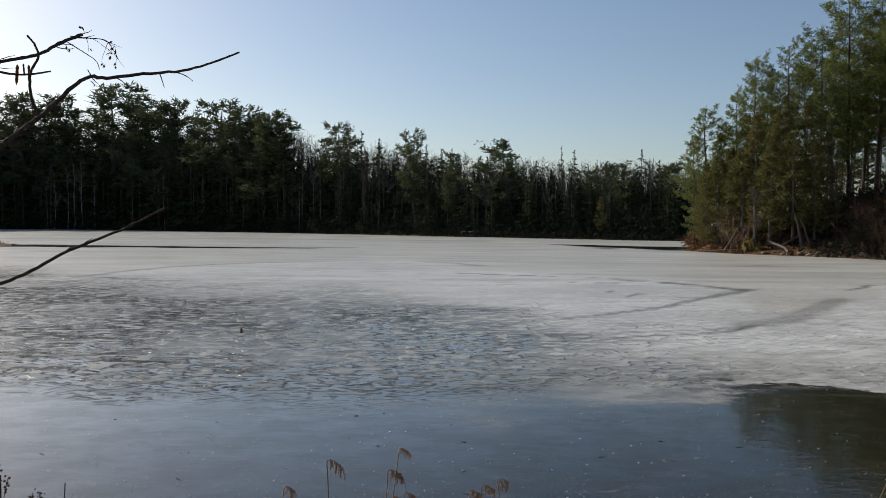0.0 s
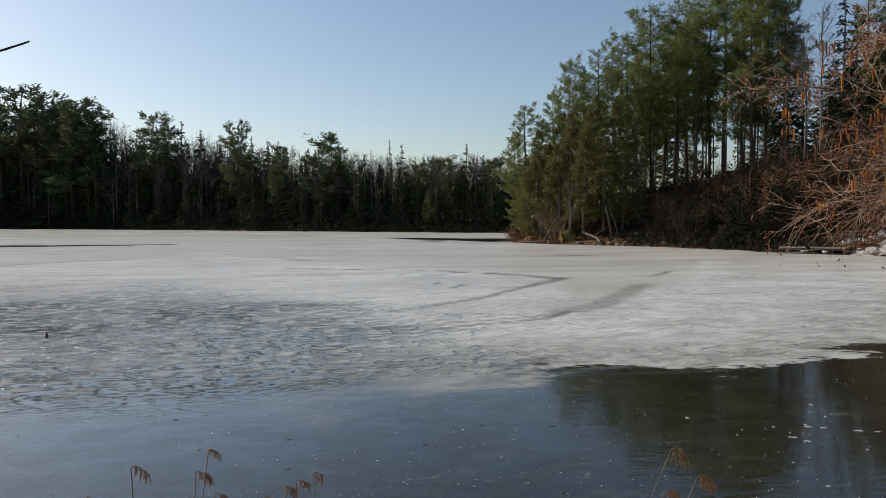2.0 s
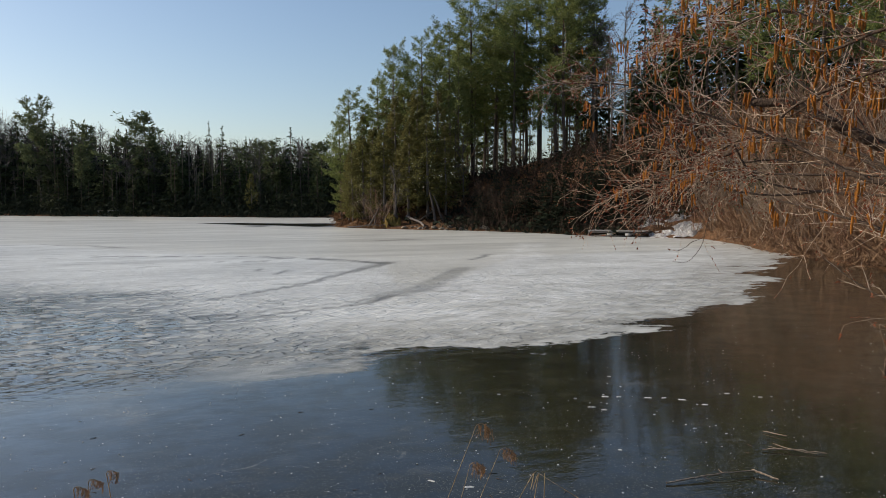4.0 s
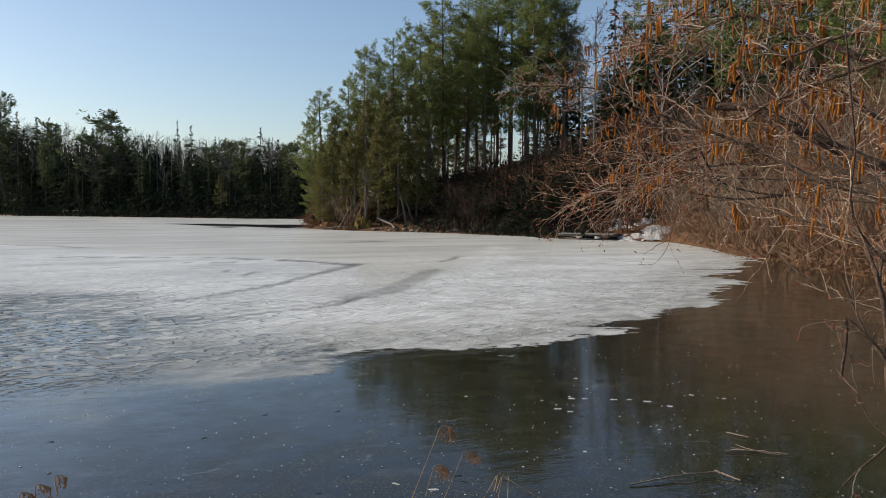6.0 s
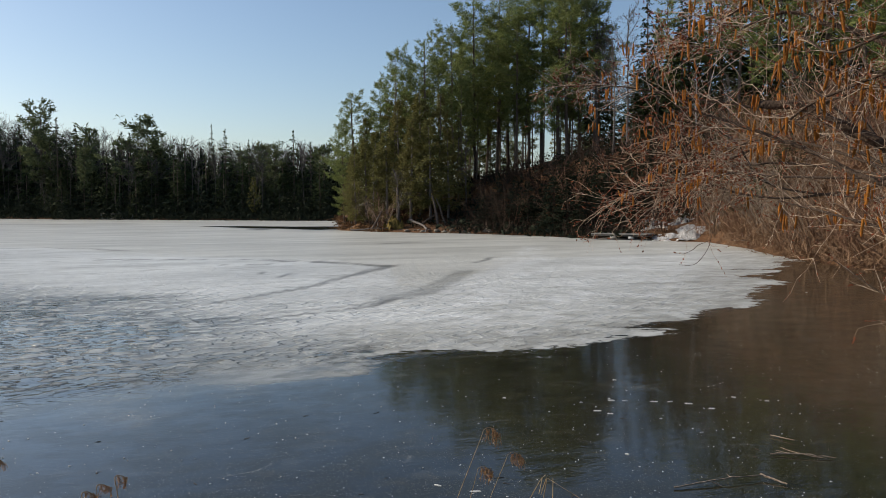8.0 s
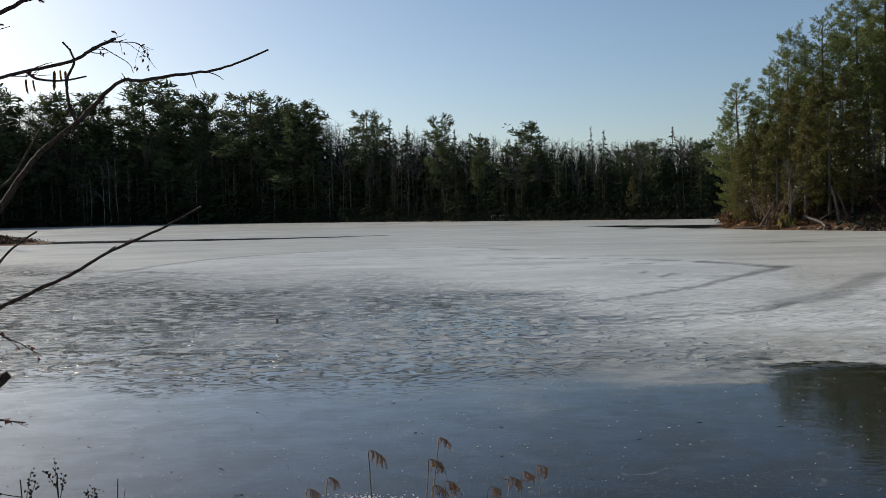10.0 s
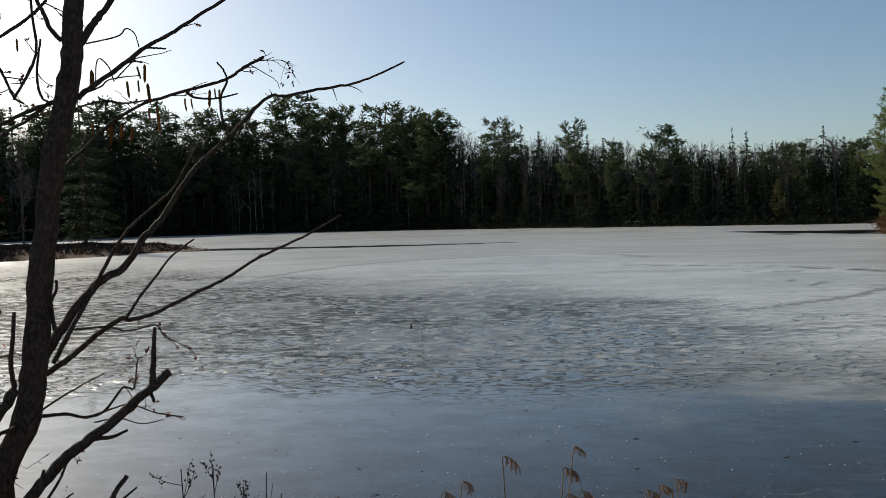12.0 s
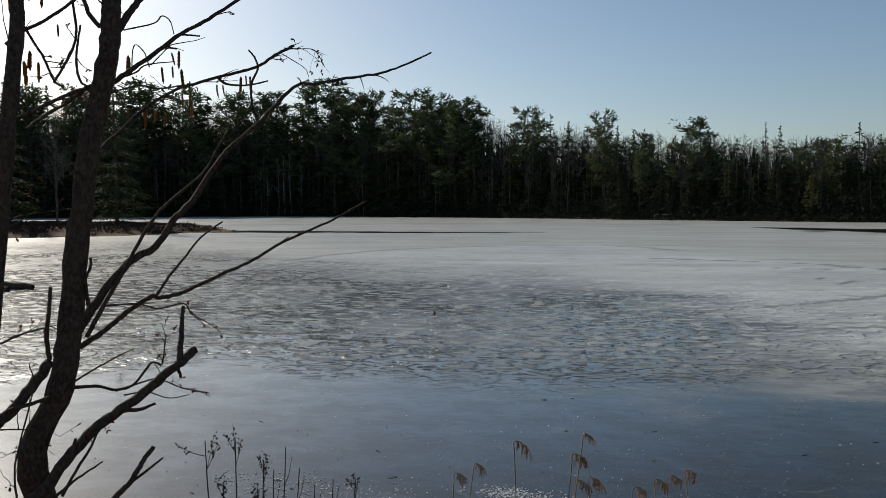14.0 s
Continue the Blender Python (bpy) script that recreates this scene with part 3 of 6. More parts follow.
def cedar_meshes(h, seed, base=0.1, spread=0.2, fine=1.0):
    """White cedar: a ragged column of hanging fans in clumps, with gaps between them and a bare foot."""
    rng = np.random.default_rng(seed)
    wood, crown = Pile(), Pile()
    path = trunk_path(h, rng, 0.02)
    wood.tube(path, (0.013 * h, 0.009 * h, 0.0015 * h), 6)
    big, up = 1 / fine ** 0.5, np.array([0, 0, 1.0])
    for _ in range(int(115 * fine)):
        k = rng.random() ** 1.15
        a = rng.uniform(0, 2 * np.pi)
        out, side = np.array([math.cos(a), math.sin(a), 0]), np.array([-math.sin(a), math.cos(a), 0])
        L = spread * h * ((1 - k) ** 0.7 * min(1, 0.5 + k * 3.5)) * rng.uniform(0.35, 1.15) + 0.12
        o = on_path(path, (base + (0.99 - base) * k) * h)
        tip = o + out * L + up * L * rng.uniform(-0.15, 0.35)
        wood.tube([o, (o + tip) / 2 - up * 0.05 * L, tip], (0.012, 0.005), 3)
        m = 44
        q = rng.random(m) ** 0.6
        c = o + (tip - o) * (0.35 + 0.7 * q)[:, None] + side * (rng.normal(size=m) * 0.24 * (0.4 + L * 0.6) * (1.1 - 0.5 * q))[:, None] + up * (rng.normal(size=m) * 0.16 - 0.12)[:, None]
        way = out * 0.5 + side * rng.normal(size=(m, 1)) * 0.5 + rng.normal(size=(m, 3)) * 0.25 + up * rng.uniform(-0.5, 0.5, (m, 1))
        crown.sprays(c, way, rng.uniform(0.2, 0.46, m) * big * h / 14, rng.uniform(0.07, 0.15, m) * big * h / 14, rng, 0.15, 0.1)
    return wood, crown


def cone_meshes(h, seed, base=0.06, spread=0.13, fine=1.0, ragged=0.25, droop=0.3):
    """Spruce: a ragged cone of drooping tiers down to the ground."""
    rng = np.random.default_rng(seed)
    wood, crown = Pile(), Pile()
    path = trunk_path(h, rng, 0.012)
    wood.tube(path, (0.012 * h, 0.009 * h, 0.0015 * h), 6)
    lobe = rng.uniform(0, 6.28, 4)
    tiers = int(rng.integers(15, 21)) if fine < 1.4 else 12
    big = 1 / fine ** 0.5
    for _ in range(int(380 * fine)):
        k = 1 - rng.random() ** 0.66 * 0.985
        k = max(0.0, min(0.985, (math.floor(k * tiers) + 0.5 + rng.normal() * (0.16 if fine < 1.4 else 0.09)) / tiers))
        a = rng.uniform(0, 2 * np.pi)
        shape = (1 - k) ** 0.9 * min(1, 0.6 + k * 5)
        shape *= 1 + 0.28 * math.sin(a * 2 + lobe[0] + 7 * k) + 0.22 * math.sin(11 * k + lobe[1] + a)
        L = spread * h * shape * rng.uniform(1 - ragged * 1.6, 1 + ragged) + 0.1
        out = np.array([math.cos(a), math.sin(a), 0])
        o = on_path(path, (base + (1 - base) * k) * h)
        tip = o + out * L + np.array([0, 0, -droop * L])
        if fine > 1.1 and rng.random() < 0.4:
            wood.tube([o, (o + tip) / 2, tip], (0.02, 0.006), 3)
        m = 8
        q = rng.uniform(0.2, 1.0, m)[:, None] ** 0.7
        c = o + (tip - o) * q + rng.normal(size=(m, 3)) * np.array([0.10, 0.10, 0.05]) * (0.5 + L)
        s = 0.43 * h / 14 * big
        way = out + rng.normal(size=(m, 3)) * np.array([0.38, 0.38, 0.12]) + np.array([0, 0, -0.2])
        crown.sprays(c, way, rng.uniform(0.7, 1.6, m) * s * min(1, 1.35 - k), rng.uniform(0.22, 0.40, m) * s, rng, 0.12, 0.6)
    crown.sprays(np.repeat(path[-1:], 10, 0) - np.array([0, 0, 0.02 * h]), rng.normal(size=(10, 3)) * 0.25 + np.array([0, 0, 1]), np.full(10, 0.03 * h), np.full(10, 0.006 * h), rng)
    lead_k = rng.uniform(0.86, 1.0, 46)[:, None]
    turn_ = rng.uniform(0, 6.28, 46)
    crown.sprays(path[-1] * lead_k, np.stack([np.cos(turn_), np.sin(turn_), 0.2 + 0 * turn_], 1), (0.012 + 0.40 * (1 - lead_k[:, 0]) * spread * 2) * h, np.full(46, 0.009 * h) * big, rng, 0.1, 0.4)
    return wood, crown


def fork_tree(h, seed, twigs=1.0, width=0.35, thick=0.011, thin=0.012):
    """A leafless broadleaf tree: forking limbs and many fine twigs."""
    rng = np.random.default_rng(seed)
    wood, fine_wood = Pile(), Pile()
    path = trunk_path(h * 0.92, rng, 0.05)
    wood.tube(path, (thick * h, thick * 0.7 * h, thick * 0.15 * h), 6)
    for _ in range(int(18 * twigs)):
        z = rng.uniform(0.3, 0.95) * h * 0.92
        a, L = rng.uniform(0, 2 * np.pi), width * h * rng.uniform(0.35, 0.9) * (1.2 - z / h)
        o = on_path(path, z)
        d = np.array([math.cos(a) * 0.6, math.sin(a) * 0.6, 0.9])
        limb_ = np.array([o + d * L * s + rng.normal(size=3) * 0.03 * L for s in (0, 0.35, 0.7, 1)])
        wood.tube(limb_, (thick * 0.3 * h, thin), 4)
        for _ in range(int(7 * twigs)):
            q = rng.uniform(0.2, 1)
            p = o + d * L * q
            e = d * 0.6 + rng.normal(size=3) * 0.6
            l2 = L * rng.uniform(0.3, 0.6)
            fine_wood.tube([p, p + e * l2 * 0.5 + rng.normal(size=3) * 0.05 * l2, p + e * l2], (thin * 1.3, thin * 0.4), 3)
            for _ in range(3):
                p2 = p + e * l2 * rng.uniform(0.3, 0.9)
                fine_wood.tube([p2, p2 + (e * 0.5 + rng.normal(size=3) * 0.6) * l2 * 0.5], (thin, thin * 0.3), 3)
    return wood, fine_wood


TREE_BOOK = {}


def tree_kind(kind, variant, fine):
    """The meshes of a tree kind, built once at its usual height."""
    key = (kind, variant, fine)
    if key not in TREE_BOOK:
        seed = 100 * variant + {"pine": 1, "backlit_pine": 7, "tall_pine": 2, "cedar": 3, "spruce": 4, "bare": 5, "birch": 6, "hemlock": 8}[kind]
        if kind == "pine":
            w, c, m1, m2 = *pine_meshes(18, seed, 0.14 + 0.07 * (variant % 3), fine, 0.245), BARK_PINE, PINE_GREEN
        elif kind == "backlit_pine":
            w, c, m1, m2 = *pine_meshes(18, seed, 0.26 + 0.08 * (variant % 3), fine, 0.235, 1.55), BARK_PINE, BACKLIT_PINE_GREEN
        elif kind == "tall_pine":
            w, c, m1, m2 = *pine_meshes(18, seed, 0.34 + 0.08 * (variant % 3), fine, 0.205), BARK_PINE, PINE_GREEN
        elif kind == "cedar":
            w, c, m1, m2 = *cedar_meshes(14, seed, 0.09 + 0.045 * (variant % 3), 0.20, fine), BARK_GREY, CEDAR_GREEN
        elif kind == "spruce":
            w, c, m1, m2 = *cone_meshes(14, seed, 0.05, 0.18, fine, 0.35, 0.35), BARK_PINE, SPRUCE_GREEN
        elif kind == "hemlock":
            w, c, m1, m2 = *cone_meshes(14, seed, 0.03, 0.21, fine, 0.4, 0.4), SHADED_BRUSH, SHADED_GREEN
        elif kind == "birch":
            w, c, m1, m2 = *fork_tree(14, seed, 0.8 * fine ** 0.5, 0.28, 0.007, 0.011), BARK_BIRCH, TWIG_PALE
        else:
            w, c, m1, m2 = *fork_tree(14, seed, 1.25 * fine ** 0.5, 0.35, 0.009, 0.011), BARK_GREY, BARK_GREY
        TREE_BOOK[key] = (w.mesh("trunk", m1, True), c.mesh("crown", m2), 18 if "pine" in kind else 14)
    return TREE_BOOK[key]


TREE_WORDS = {
    "pine": ("white_pine", "pine tree"), "backlit_pine": ("backlit_pine", "pine tree"), "tall_pine": ("white_pine", "pine tree"), "cedar": ("cedar_tree", "cedar tree"),
    "spruce": ("spruce_tree", "spruce tree"), "hemlock": ("hemlock_tree", "hemlock tree"), "bare": ("bare_tree", "tree"), "birch": ("birch_tree", "birch tree")}
TREE_LABELS = {
    "pine": "green white pine with upswept uneven boughs", "backlit_pine": "pine with irregular tufted crown in shade-darkened green", "tall_pine": "tall white pine with bare lower trunk",
    "cedar": "olive-green cedar with ragged foliage above its foot", "spruce": "dark green narrow pointed spruce", "hemlock": "young hemlock, shade-darkened to blackish green, with drooping boughs",
    "bare": "leafless grey broadleaf tree with fine twigs", "birch": "leafless birch with pale slender trunk"}
tree_rng = random.Random(11)


def plant(kind, az, r, top, place, group, variant=None, fine=0.38, wide=1.0):
    """A tree at an azimuth and distance, its tip at the given elevation angle."""
    x, y = spot(az, r)
    z = float(land_height(x, y))
    h = max(1.5, 1.85 + r * math.tan(radians(top)) - z)
    v = tree_rng.randrange(5) if variant is None else variant
    wood, crown, usual = tree_kind(kind, v, fine)
    name, cat = TREE_WORDS[kind]
    s = h / usual
    w = s * wide * tree_rng.uniform(0.9, 1.1)
    m = Matrix.Translation((x, y, z - 0.15)) @ Matrix.Rotation(tree_rng.uniform(0, 6.28), 4, "Z")
    ob = thing(name, TREE_LABELS[kind] + " " + place, cat, group, m)
    grow = Matrix.Diagonal((w, w, s * 1.015, 1))
    part("trunk", wood, ob, at=grow)
    part("crown", crown, ob, at=grow)
    return ob


POINT = "on the wooded point"
# tall pines of the point: azimuth, distance, elevation of the tip
for kind_, az_, r_, top_, wide_ in (
        ("pine", 16.2, 66, 8.0, 1.15), ("pine", 15.4, 67, 6.2, 0.9), ("pine", 19.1, 66, 10.9, 1.0), ("pine", 21.1, 66, 11.6, 1.0),
        ("tall_pine", 23.1, 66, 12.6, 1.1), ("tall_pine", 24.8, 68, 14.4, 1.1), ("tall_pine", 26.4, 70, 14.3, 1.1), ("tall_pine", 27.8, 66, 13.2, 1.0),
        ("tall_pine", 28.6, 68, 15.4, 1.15), ("tall_pine", 29.6, 67, 15.8, 1.15), ("tall_pine", 30.8, 66, 15.9, 1.2), ("tall_pine", 32.2, 69, 15.0, 1.1), ("tall_pine", 31.4, 64, 15.2, 1.15), ("tall_pine", 33.3, 67, 14.6, 1.2),
        ("pine", 20.2, 72, 10.4, 1.0), ("pine", 22.2, 74, 11.4, 1.0), ("tall_pine", 25.6, 76, 13.2, 1.0), ("tall_pine", 27.2, 78, 13.6, 1.0),
        ("tall_pine", 31.5, 78, 14.2, 1.0), ("pine", 18.0, 69, 9.0, 1.0), ("pine", 23.8, 72, 11.6, 1.1)):
    plant(kind_, az_, r_, top_, POINT, "pines of the point", fine=1.5, wide=wide_)
for kind_, az_, r_, top_, wide_ in (
        ("cedar", 15.9, 63, 3.4, 0.9), ("cedar", 16.2, 61.5, 4.4, 1.0), ("cedar", 17.0, 61, 5.0, 1.2), ("cedar", 17.7, 63, 5.4, 1.2), ("cedar", 18.5, 60, 5.4, 1.3),
        ("cedar", 19.3, 62, 7.6, 1.1), ("cedar", 20.2, 58.5, 5.8, 1.3), ("cedar", 20.9, 61, 8.2, 1.1), ("cedar", 21.6, 58, 6.4, 1.2), ("cedar", 22.3, 61, 8.0, 1.1),
        ("cedar", 22.9, 58, 5.6, 1.2), ("cedar", 23.6, 61, 6.2, 1.0), ("hemlock", 26.6, 55, 2.4, 1.5), ("hemlock", 27.8, 53.5, 2.2, 1.6), ("hemlock", 25.3, 56, 1.6, 1.5),
        ("cedar", 17.0, 68, 6.4, 1.2), ("cedar", 18.6, 67, 7.6, 1.2), ("cedar", 20.0, 70, 8.6, 1.1), ("cedar", 21.4, 69, 8.8, 1.1)):
    plant(kind_, az_, r_, top_, POINT, "cedars of the point", fine=1.15, wide=wide_)
for kind_, az_, r_, top_, wide_ in (
        ("spruce", 37.6, 63, 13.0, 1.1), ("spruce", 36.9, 64, 14.4, 0.9), ("spruce", 33.6, 70, 14.0, 0.9), ("spruce", 39.2, 66, 14.0, 0.9), ("tall_pine", 38.3, 72, 14.6, 1.0), ("tall_pine", 41, 66, 15.5, 1.1),
        ("tall_pine", 43, 64, 16.5, 1.0), ("tall_pine", 45.5, 60, 17, 1.0), ("spruce", 44, 70, 14.5, 0.9), ("tall_pine", 48, 58, 18, 1.0), ("tall_pine", 50.5, 60, 17, 1.0),
        ("spruce", 47, 56, 13, 1.0), ("pine", 52.5, 55, 16, 1.0), ("pine", 55, 50, 17, 1.0)):
    plant(kind_, az_, r_, top_, "on the hillside", "trees of the hillside", fine=0.6, wide=wide_)
for kind_, az_, r_, top_ in (("bare", 33.5, 66, 14.6), ("spruce", 34.5, 70, 11.5), ("spruce", 33.3, 72, 10.5), ("bare", 34.6, 58, 12.6), ("bare", 35.6, 60, 14.5), ("birch", 40.2, 55, 10), ("bare", 42.3, 50, 9.5), ("bare", 46.2, 46, 10.5),
                             ("bare", 49.3, 42, 11), ("bare", 52, 40, 12), ("bare", 24.2, 60, 6.0), ("birch", 17.4, 61, 4.6), ("bare", 19.2, 57, 3.4)):
    plant(kind_, az_, r_, top_, "on the bank", "trees of the bank", fine=1.0)
# young hemlocks at the foot of the hillside, their dark colour standing in for shade
for k_ in range(14):
    az_ = 30.5 + 0.5 * k_ + tree_rng.uniform(-0.2, 0.2)
    plant("hemlock", az_, float(np.interp(az_, SHORE_AZ, SHORE_R)) + tree_rng.uniform(4, 11), tree_rng.uniform(2.0, 4.4), "on the hillside", "young evergreens of the point", fine=0.35, wide=1.6)
# a thin screen of evergreens behind the trunks
for k_ in range(13):
    az_ = 23.5 + 0.75 * k_ + tree_rng.uniform(-0.2, 0.2)
    if not 28.4 < az_ < 30.2:
        plant(tree_rng.choice(("spruce", "cedar", "pine")), az_, tree_rng.uniform(76, 84), tree_rng.uniform(5.0, 8.5), POINT, "young evergreens of the point", fine=0.5, wide=1.2)
# close dark evergreens up the hillside
for k_ in range(74):
    az_ = 30.5 + 27 * (k_ + tree_rng.random()) / 74
    top_ = tree_rng.uniform(2.5, 5.5) if az_ < 35.5 else (tree_rng.uniform(4.0, 9.0) if k_ % 2 else tree_rng.uniform(9.0, 14.0)) if az_ < 41.5 else tree_rng.uniform(6.5, 11.5) if k_ % 3 else tree_rng.uniform(12.0, 17.0)
    plant("spruce" if tree_rng.random() < 0.75 else "pine", az_, tree_rng.uniform(66, 86), top_, "on the hillside", "trees of the hillside", fine=0.45, wide=1.4)
# slim bare trunks under the pines
for k_ in range(14):
    plant("tall_pine", 23.8 + 0.66 * k_ + tree_rng.uniform(-0.2, 0.2), tree_rng.uniform(62, 76), tree_rng.uniform(8.5, 11.5), POINT, "pines of the point", fine=0.35, wide=0.75)

# the far shore: outstanding trees, then the wood between them
FAR = "on the far shore"
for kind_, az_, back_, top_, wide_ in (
        ("backlit_pine", -43.6, 14, 7.9, 1.1), ("backlit_pine", -40.5, 12, 7.7, 1.1), ("backlit_pine", -36.7, 14, 8.6, 1.2), ("backlit_pine", -33.5, 14, 8.2, 1.1), ("backlit_pine", -30.4, 12, 8.0, 1.1),
        ("backlit_pine", -28.0, 12, 8.1, 1.0), ("backlit_pine", -24.9, 12, 8.85, 1.35), ("backlit_pine", -23.3, 12, 8.2, 0.9), ("backlit_pine", -21.7, 12, 8.1, 1.0), ("backlit_pine", -20.9, 14, 8.3, 0.8),
        ("backlit_pine", -17.9, 12, 8.35, 1.3), ("backlit_pine", -16.2, 14, 7.6, 1.0), ("backlit_pine", -14.1, 10, 7.75, 1.3), ("backlit_pine", -15.2, 14, 7.5, 1.0), ("backlit_pine", -9.8, 10, 7.1, 0.9),
        ("spruce", -8.2, 12, 6.6, 0.8), ("spruce", -6.9, 12, 6.1, 0.8), ("backlit_pine", -4.5, 10, 6.4, 0.9), ("spruce", -3.5, 8, 5.7, 0.7)):
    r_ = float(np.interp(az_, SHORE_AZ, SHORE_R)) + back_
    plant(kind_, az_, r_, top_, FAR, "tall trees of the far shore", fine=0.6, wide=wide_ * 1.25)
for kind_, az_, back_, top_, wide_ in (
        ("spruce", -2.4, 10, 5.3, 0.9), ("backlit_pine", 2.0, 9, 6.05, 1.1), ("spruce", 6.2, 18, 5.6, 0.45), ("spruce", 7.1, 10, 5.3, 0.8), ("spruce", 8.7, 9, 4.6, 0.6),
        ("spruce", 11.8, 9, 5.3, 0.85), ("cedar", 9.0, 3, 2.1, 0.9), ("spruce", 13.0, 8, 4.5, 0.9), ("backlit_pine", 10.4, 9, 4.3, 1.0), ("spruce", 4.4, 8, 4.6, 0.8),
        ("spruce", 3.9, 4, 3.2, 0.9), ("spruce", 0.4, 8, 4.9, 0.7), ("spruce", 13.6, 4, 3.0, 1.0), ("spruce", -0.6, 5, 3.6, 0.9)):
    r_ = float(np.interp(az_, SHORE_AZ, SHORE_R)) + back_
    plant(kind_, az_, r_, top_, FAR, "tall trees of the far shore", fine=0.6, wide=wide_ * 1.25)
SKY_AZ = (-62, -43, -36, -25, -18, -14, -10, -5, 2, 7, 12, 14.5)
SKY_EL = (8.0, 7.6, 7.8, 7.7, 7.6, 7.0, 6.2, 5.5, 5.0, 4.6, 4.6, 4.4)
az_ = -62.0
while az_ < 14.4:
    shore_ = float(np.interp(az_, SHORE_AZ, SHORE_R))
    crest_ = float(np.interp(az_, SKY_AZ, SKY_EL))
    for back_, share_, mix_ in ((3, 0.42, "sssbss"), (7, 0.72, "sspsss"), (13, 0.95, "spsssb")):
        letter_ = tree_rng.choice(mix_)
        kind_ = {"c": "cedar", "s": "spruce", "p": "backlit_pine", "b": "bare", "k": "birch"}[letter_]
        tall_ = 0.55 if kind_ in ("birch",) else share_
        plant(kind_, az_ + tree_rng.uniform(-0.35, 0.35), shore_ + back_ + tree_rng.uniform(-1.5, 3), crest_ * tall_ * tree_rng.uniform(0.82, 1.1), FAR, "wood of the far shore",
              fine=0.22, wide=tree_rng.uniform(0.9, 1.3))
    az_ += tree_rng.uniform(1.1, 1.7) * 150 / (shore_ + 40)


def far_wood():
    """Leafless wood and brush further back, that nobody could count."""
    rng = np.random.default_rng(5)
    twigs, brush = Pile(), Pile()
    for k in range(1400):
        az = rng.uniform(-62, 16.5)
        shore = float(np.interp(az, SHORE_AZ, SHORE_R)) if az < 14.2 else 100
        front = k % 7 == 0
        r = shore + (rng.uniform(1.5, 14) if front else rng.uniform(16, 60))
        x, y = spot(az, r)
        z = float(land_height(x, y))
        top = 1.85 + r * math.tan(radians(float(np.interp(az, SKY_AZ, SKY_EL)) * (rng.uniform(0.45, 0.95) if front else rng.uniform(0.80, 1.04))))
        h = max(3, top - z)
        b, lean = np.array([x, y, z]), rng.normal(size=3) * np.array([0.04, 0.04, 0]) * h
        twigs.tube([b, b + lean * 0.4 + np.array([0, 0, 0.5 * h]), b + lean + np.array([0, 0, h])], (0.006 * h, 0.012), 3)
        # limbs that fork upwards into fine twigs
        for _ in range(11):
            g = rng.uniform(0.5, 0.92)
            o = b + lean * g + np.array([0, 0, g * h])
            d = np.array([rng.normal() * 0.55, rng.normal() * 0.55, 0.8]) * h * (1.05 - g) * rng.uniform(0.35, 0.75)
            reach = np.linalg.norm(d)
            twigs.sprays(o[None], d[None], np.array([reach]), np.array([0.07]), rng)
            n = 9
            q = rng.uniform(0.2, 1.0, n)[:, None]
            w = d / reach + rng.normal(size=(n, 3)) * np.array([0.6, 0.6, 0.35])
            twigs.sprays(o + d * q, w, reach * rng.uniform(0.2, 0.45, n), rng.uniform(0.02, 0.045, n), rng)
    dusk = Pile()
    for k in range(1750):
        az = rng.uniform(-62, 15.5)
        shore = float(np.interp(min(az, 14), SHORE_AZ, SHORE_R))
        deep = rng.random() ** 0.8
        r = shore + 2 + 32 * deep
        x, y = spot(az, r)
        z = float(land_height(x, y))
        h = max(3, 1.85 + r * math.tan(radians(float(np.interp(az, SKY_AZ, SKY_EL)) * (0.27 + 0.55 * deep + rng.uniform(0, 0.20)))) - z)
        # a ragged solid core added as inner shade and sky block, under loose sprays
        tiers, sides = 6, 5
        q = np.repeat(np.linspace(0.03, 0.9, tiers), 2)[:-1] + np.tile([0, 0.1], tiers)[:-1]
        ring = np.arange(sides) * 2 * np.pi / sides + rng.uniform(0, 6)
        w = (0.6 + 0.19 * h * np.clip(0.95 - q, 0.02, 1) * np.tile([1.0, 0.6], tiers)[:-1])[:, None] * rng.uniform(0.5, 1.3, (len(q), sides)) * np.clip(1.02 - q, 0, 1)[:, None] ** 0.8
        shade_core = np.stack([x + w * np.cos(ring), y + w * np.sin(ring), z + 0.9 * q[:, None] * h + rng.normal(size=w.shape) * 0.02 * h], -1).reshape(-1, 3)
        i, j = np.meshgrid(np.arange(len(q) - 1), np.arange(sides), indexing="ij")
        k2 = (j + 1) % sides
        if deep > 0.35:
            dusk.add(shade_core, np.stack([i * sides + j, i * sides + k2, (i + 1) * sides + k2, (i + 1) * sides + j], -1).reshape(-1, 4))
        n = 60 if deep > 0.35 else 84
        q = rng.random(n) ** 1.1
        a = rng.uniform(0, 6.28, n)
        w = rng.uniform(0.15, 0.24) * h * (1 - q) ** rng.uniform(0.8, 1.1) * rng.random(n) ** 0.5
        out = np.stack([np.cos(a), np.sin(a), 0 * a], 1)
        c = np.array([x, y, z]) + out * w[:, None] + np.stack([0 * q, 0 * q, q * 0.98 * h], 1)
        dusk.sprays(c, out + rng.normal(size=(n, 3)) * 0.35 + np.array([0, 0, -0.2]), rng.uniform(0.05, 0.11, n) * h * (1.1 - 0.8 * q), rng.uniform(0.028, 0.055, n) * h * (1.1 - 0.75 * q), rng, 0.25, 0.5)
    tagged(new("evergreen_woods", dusk.mesh("evergreen_woods", SHADED_GREEN)), "evergreen wood behind the far shore trees, darkened for shade", "woods", kind="stuff")
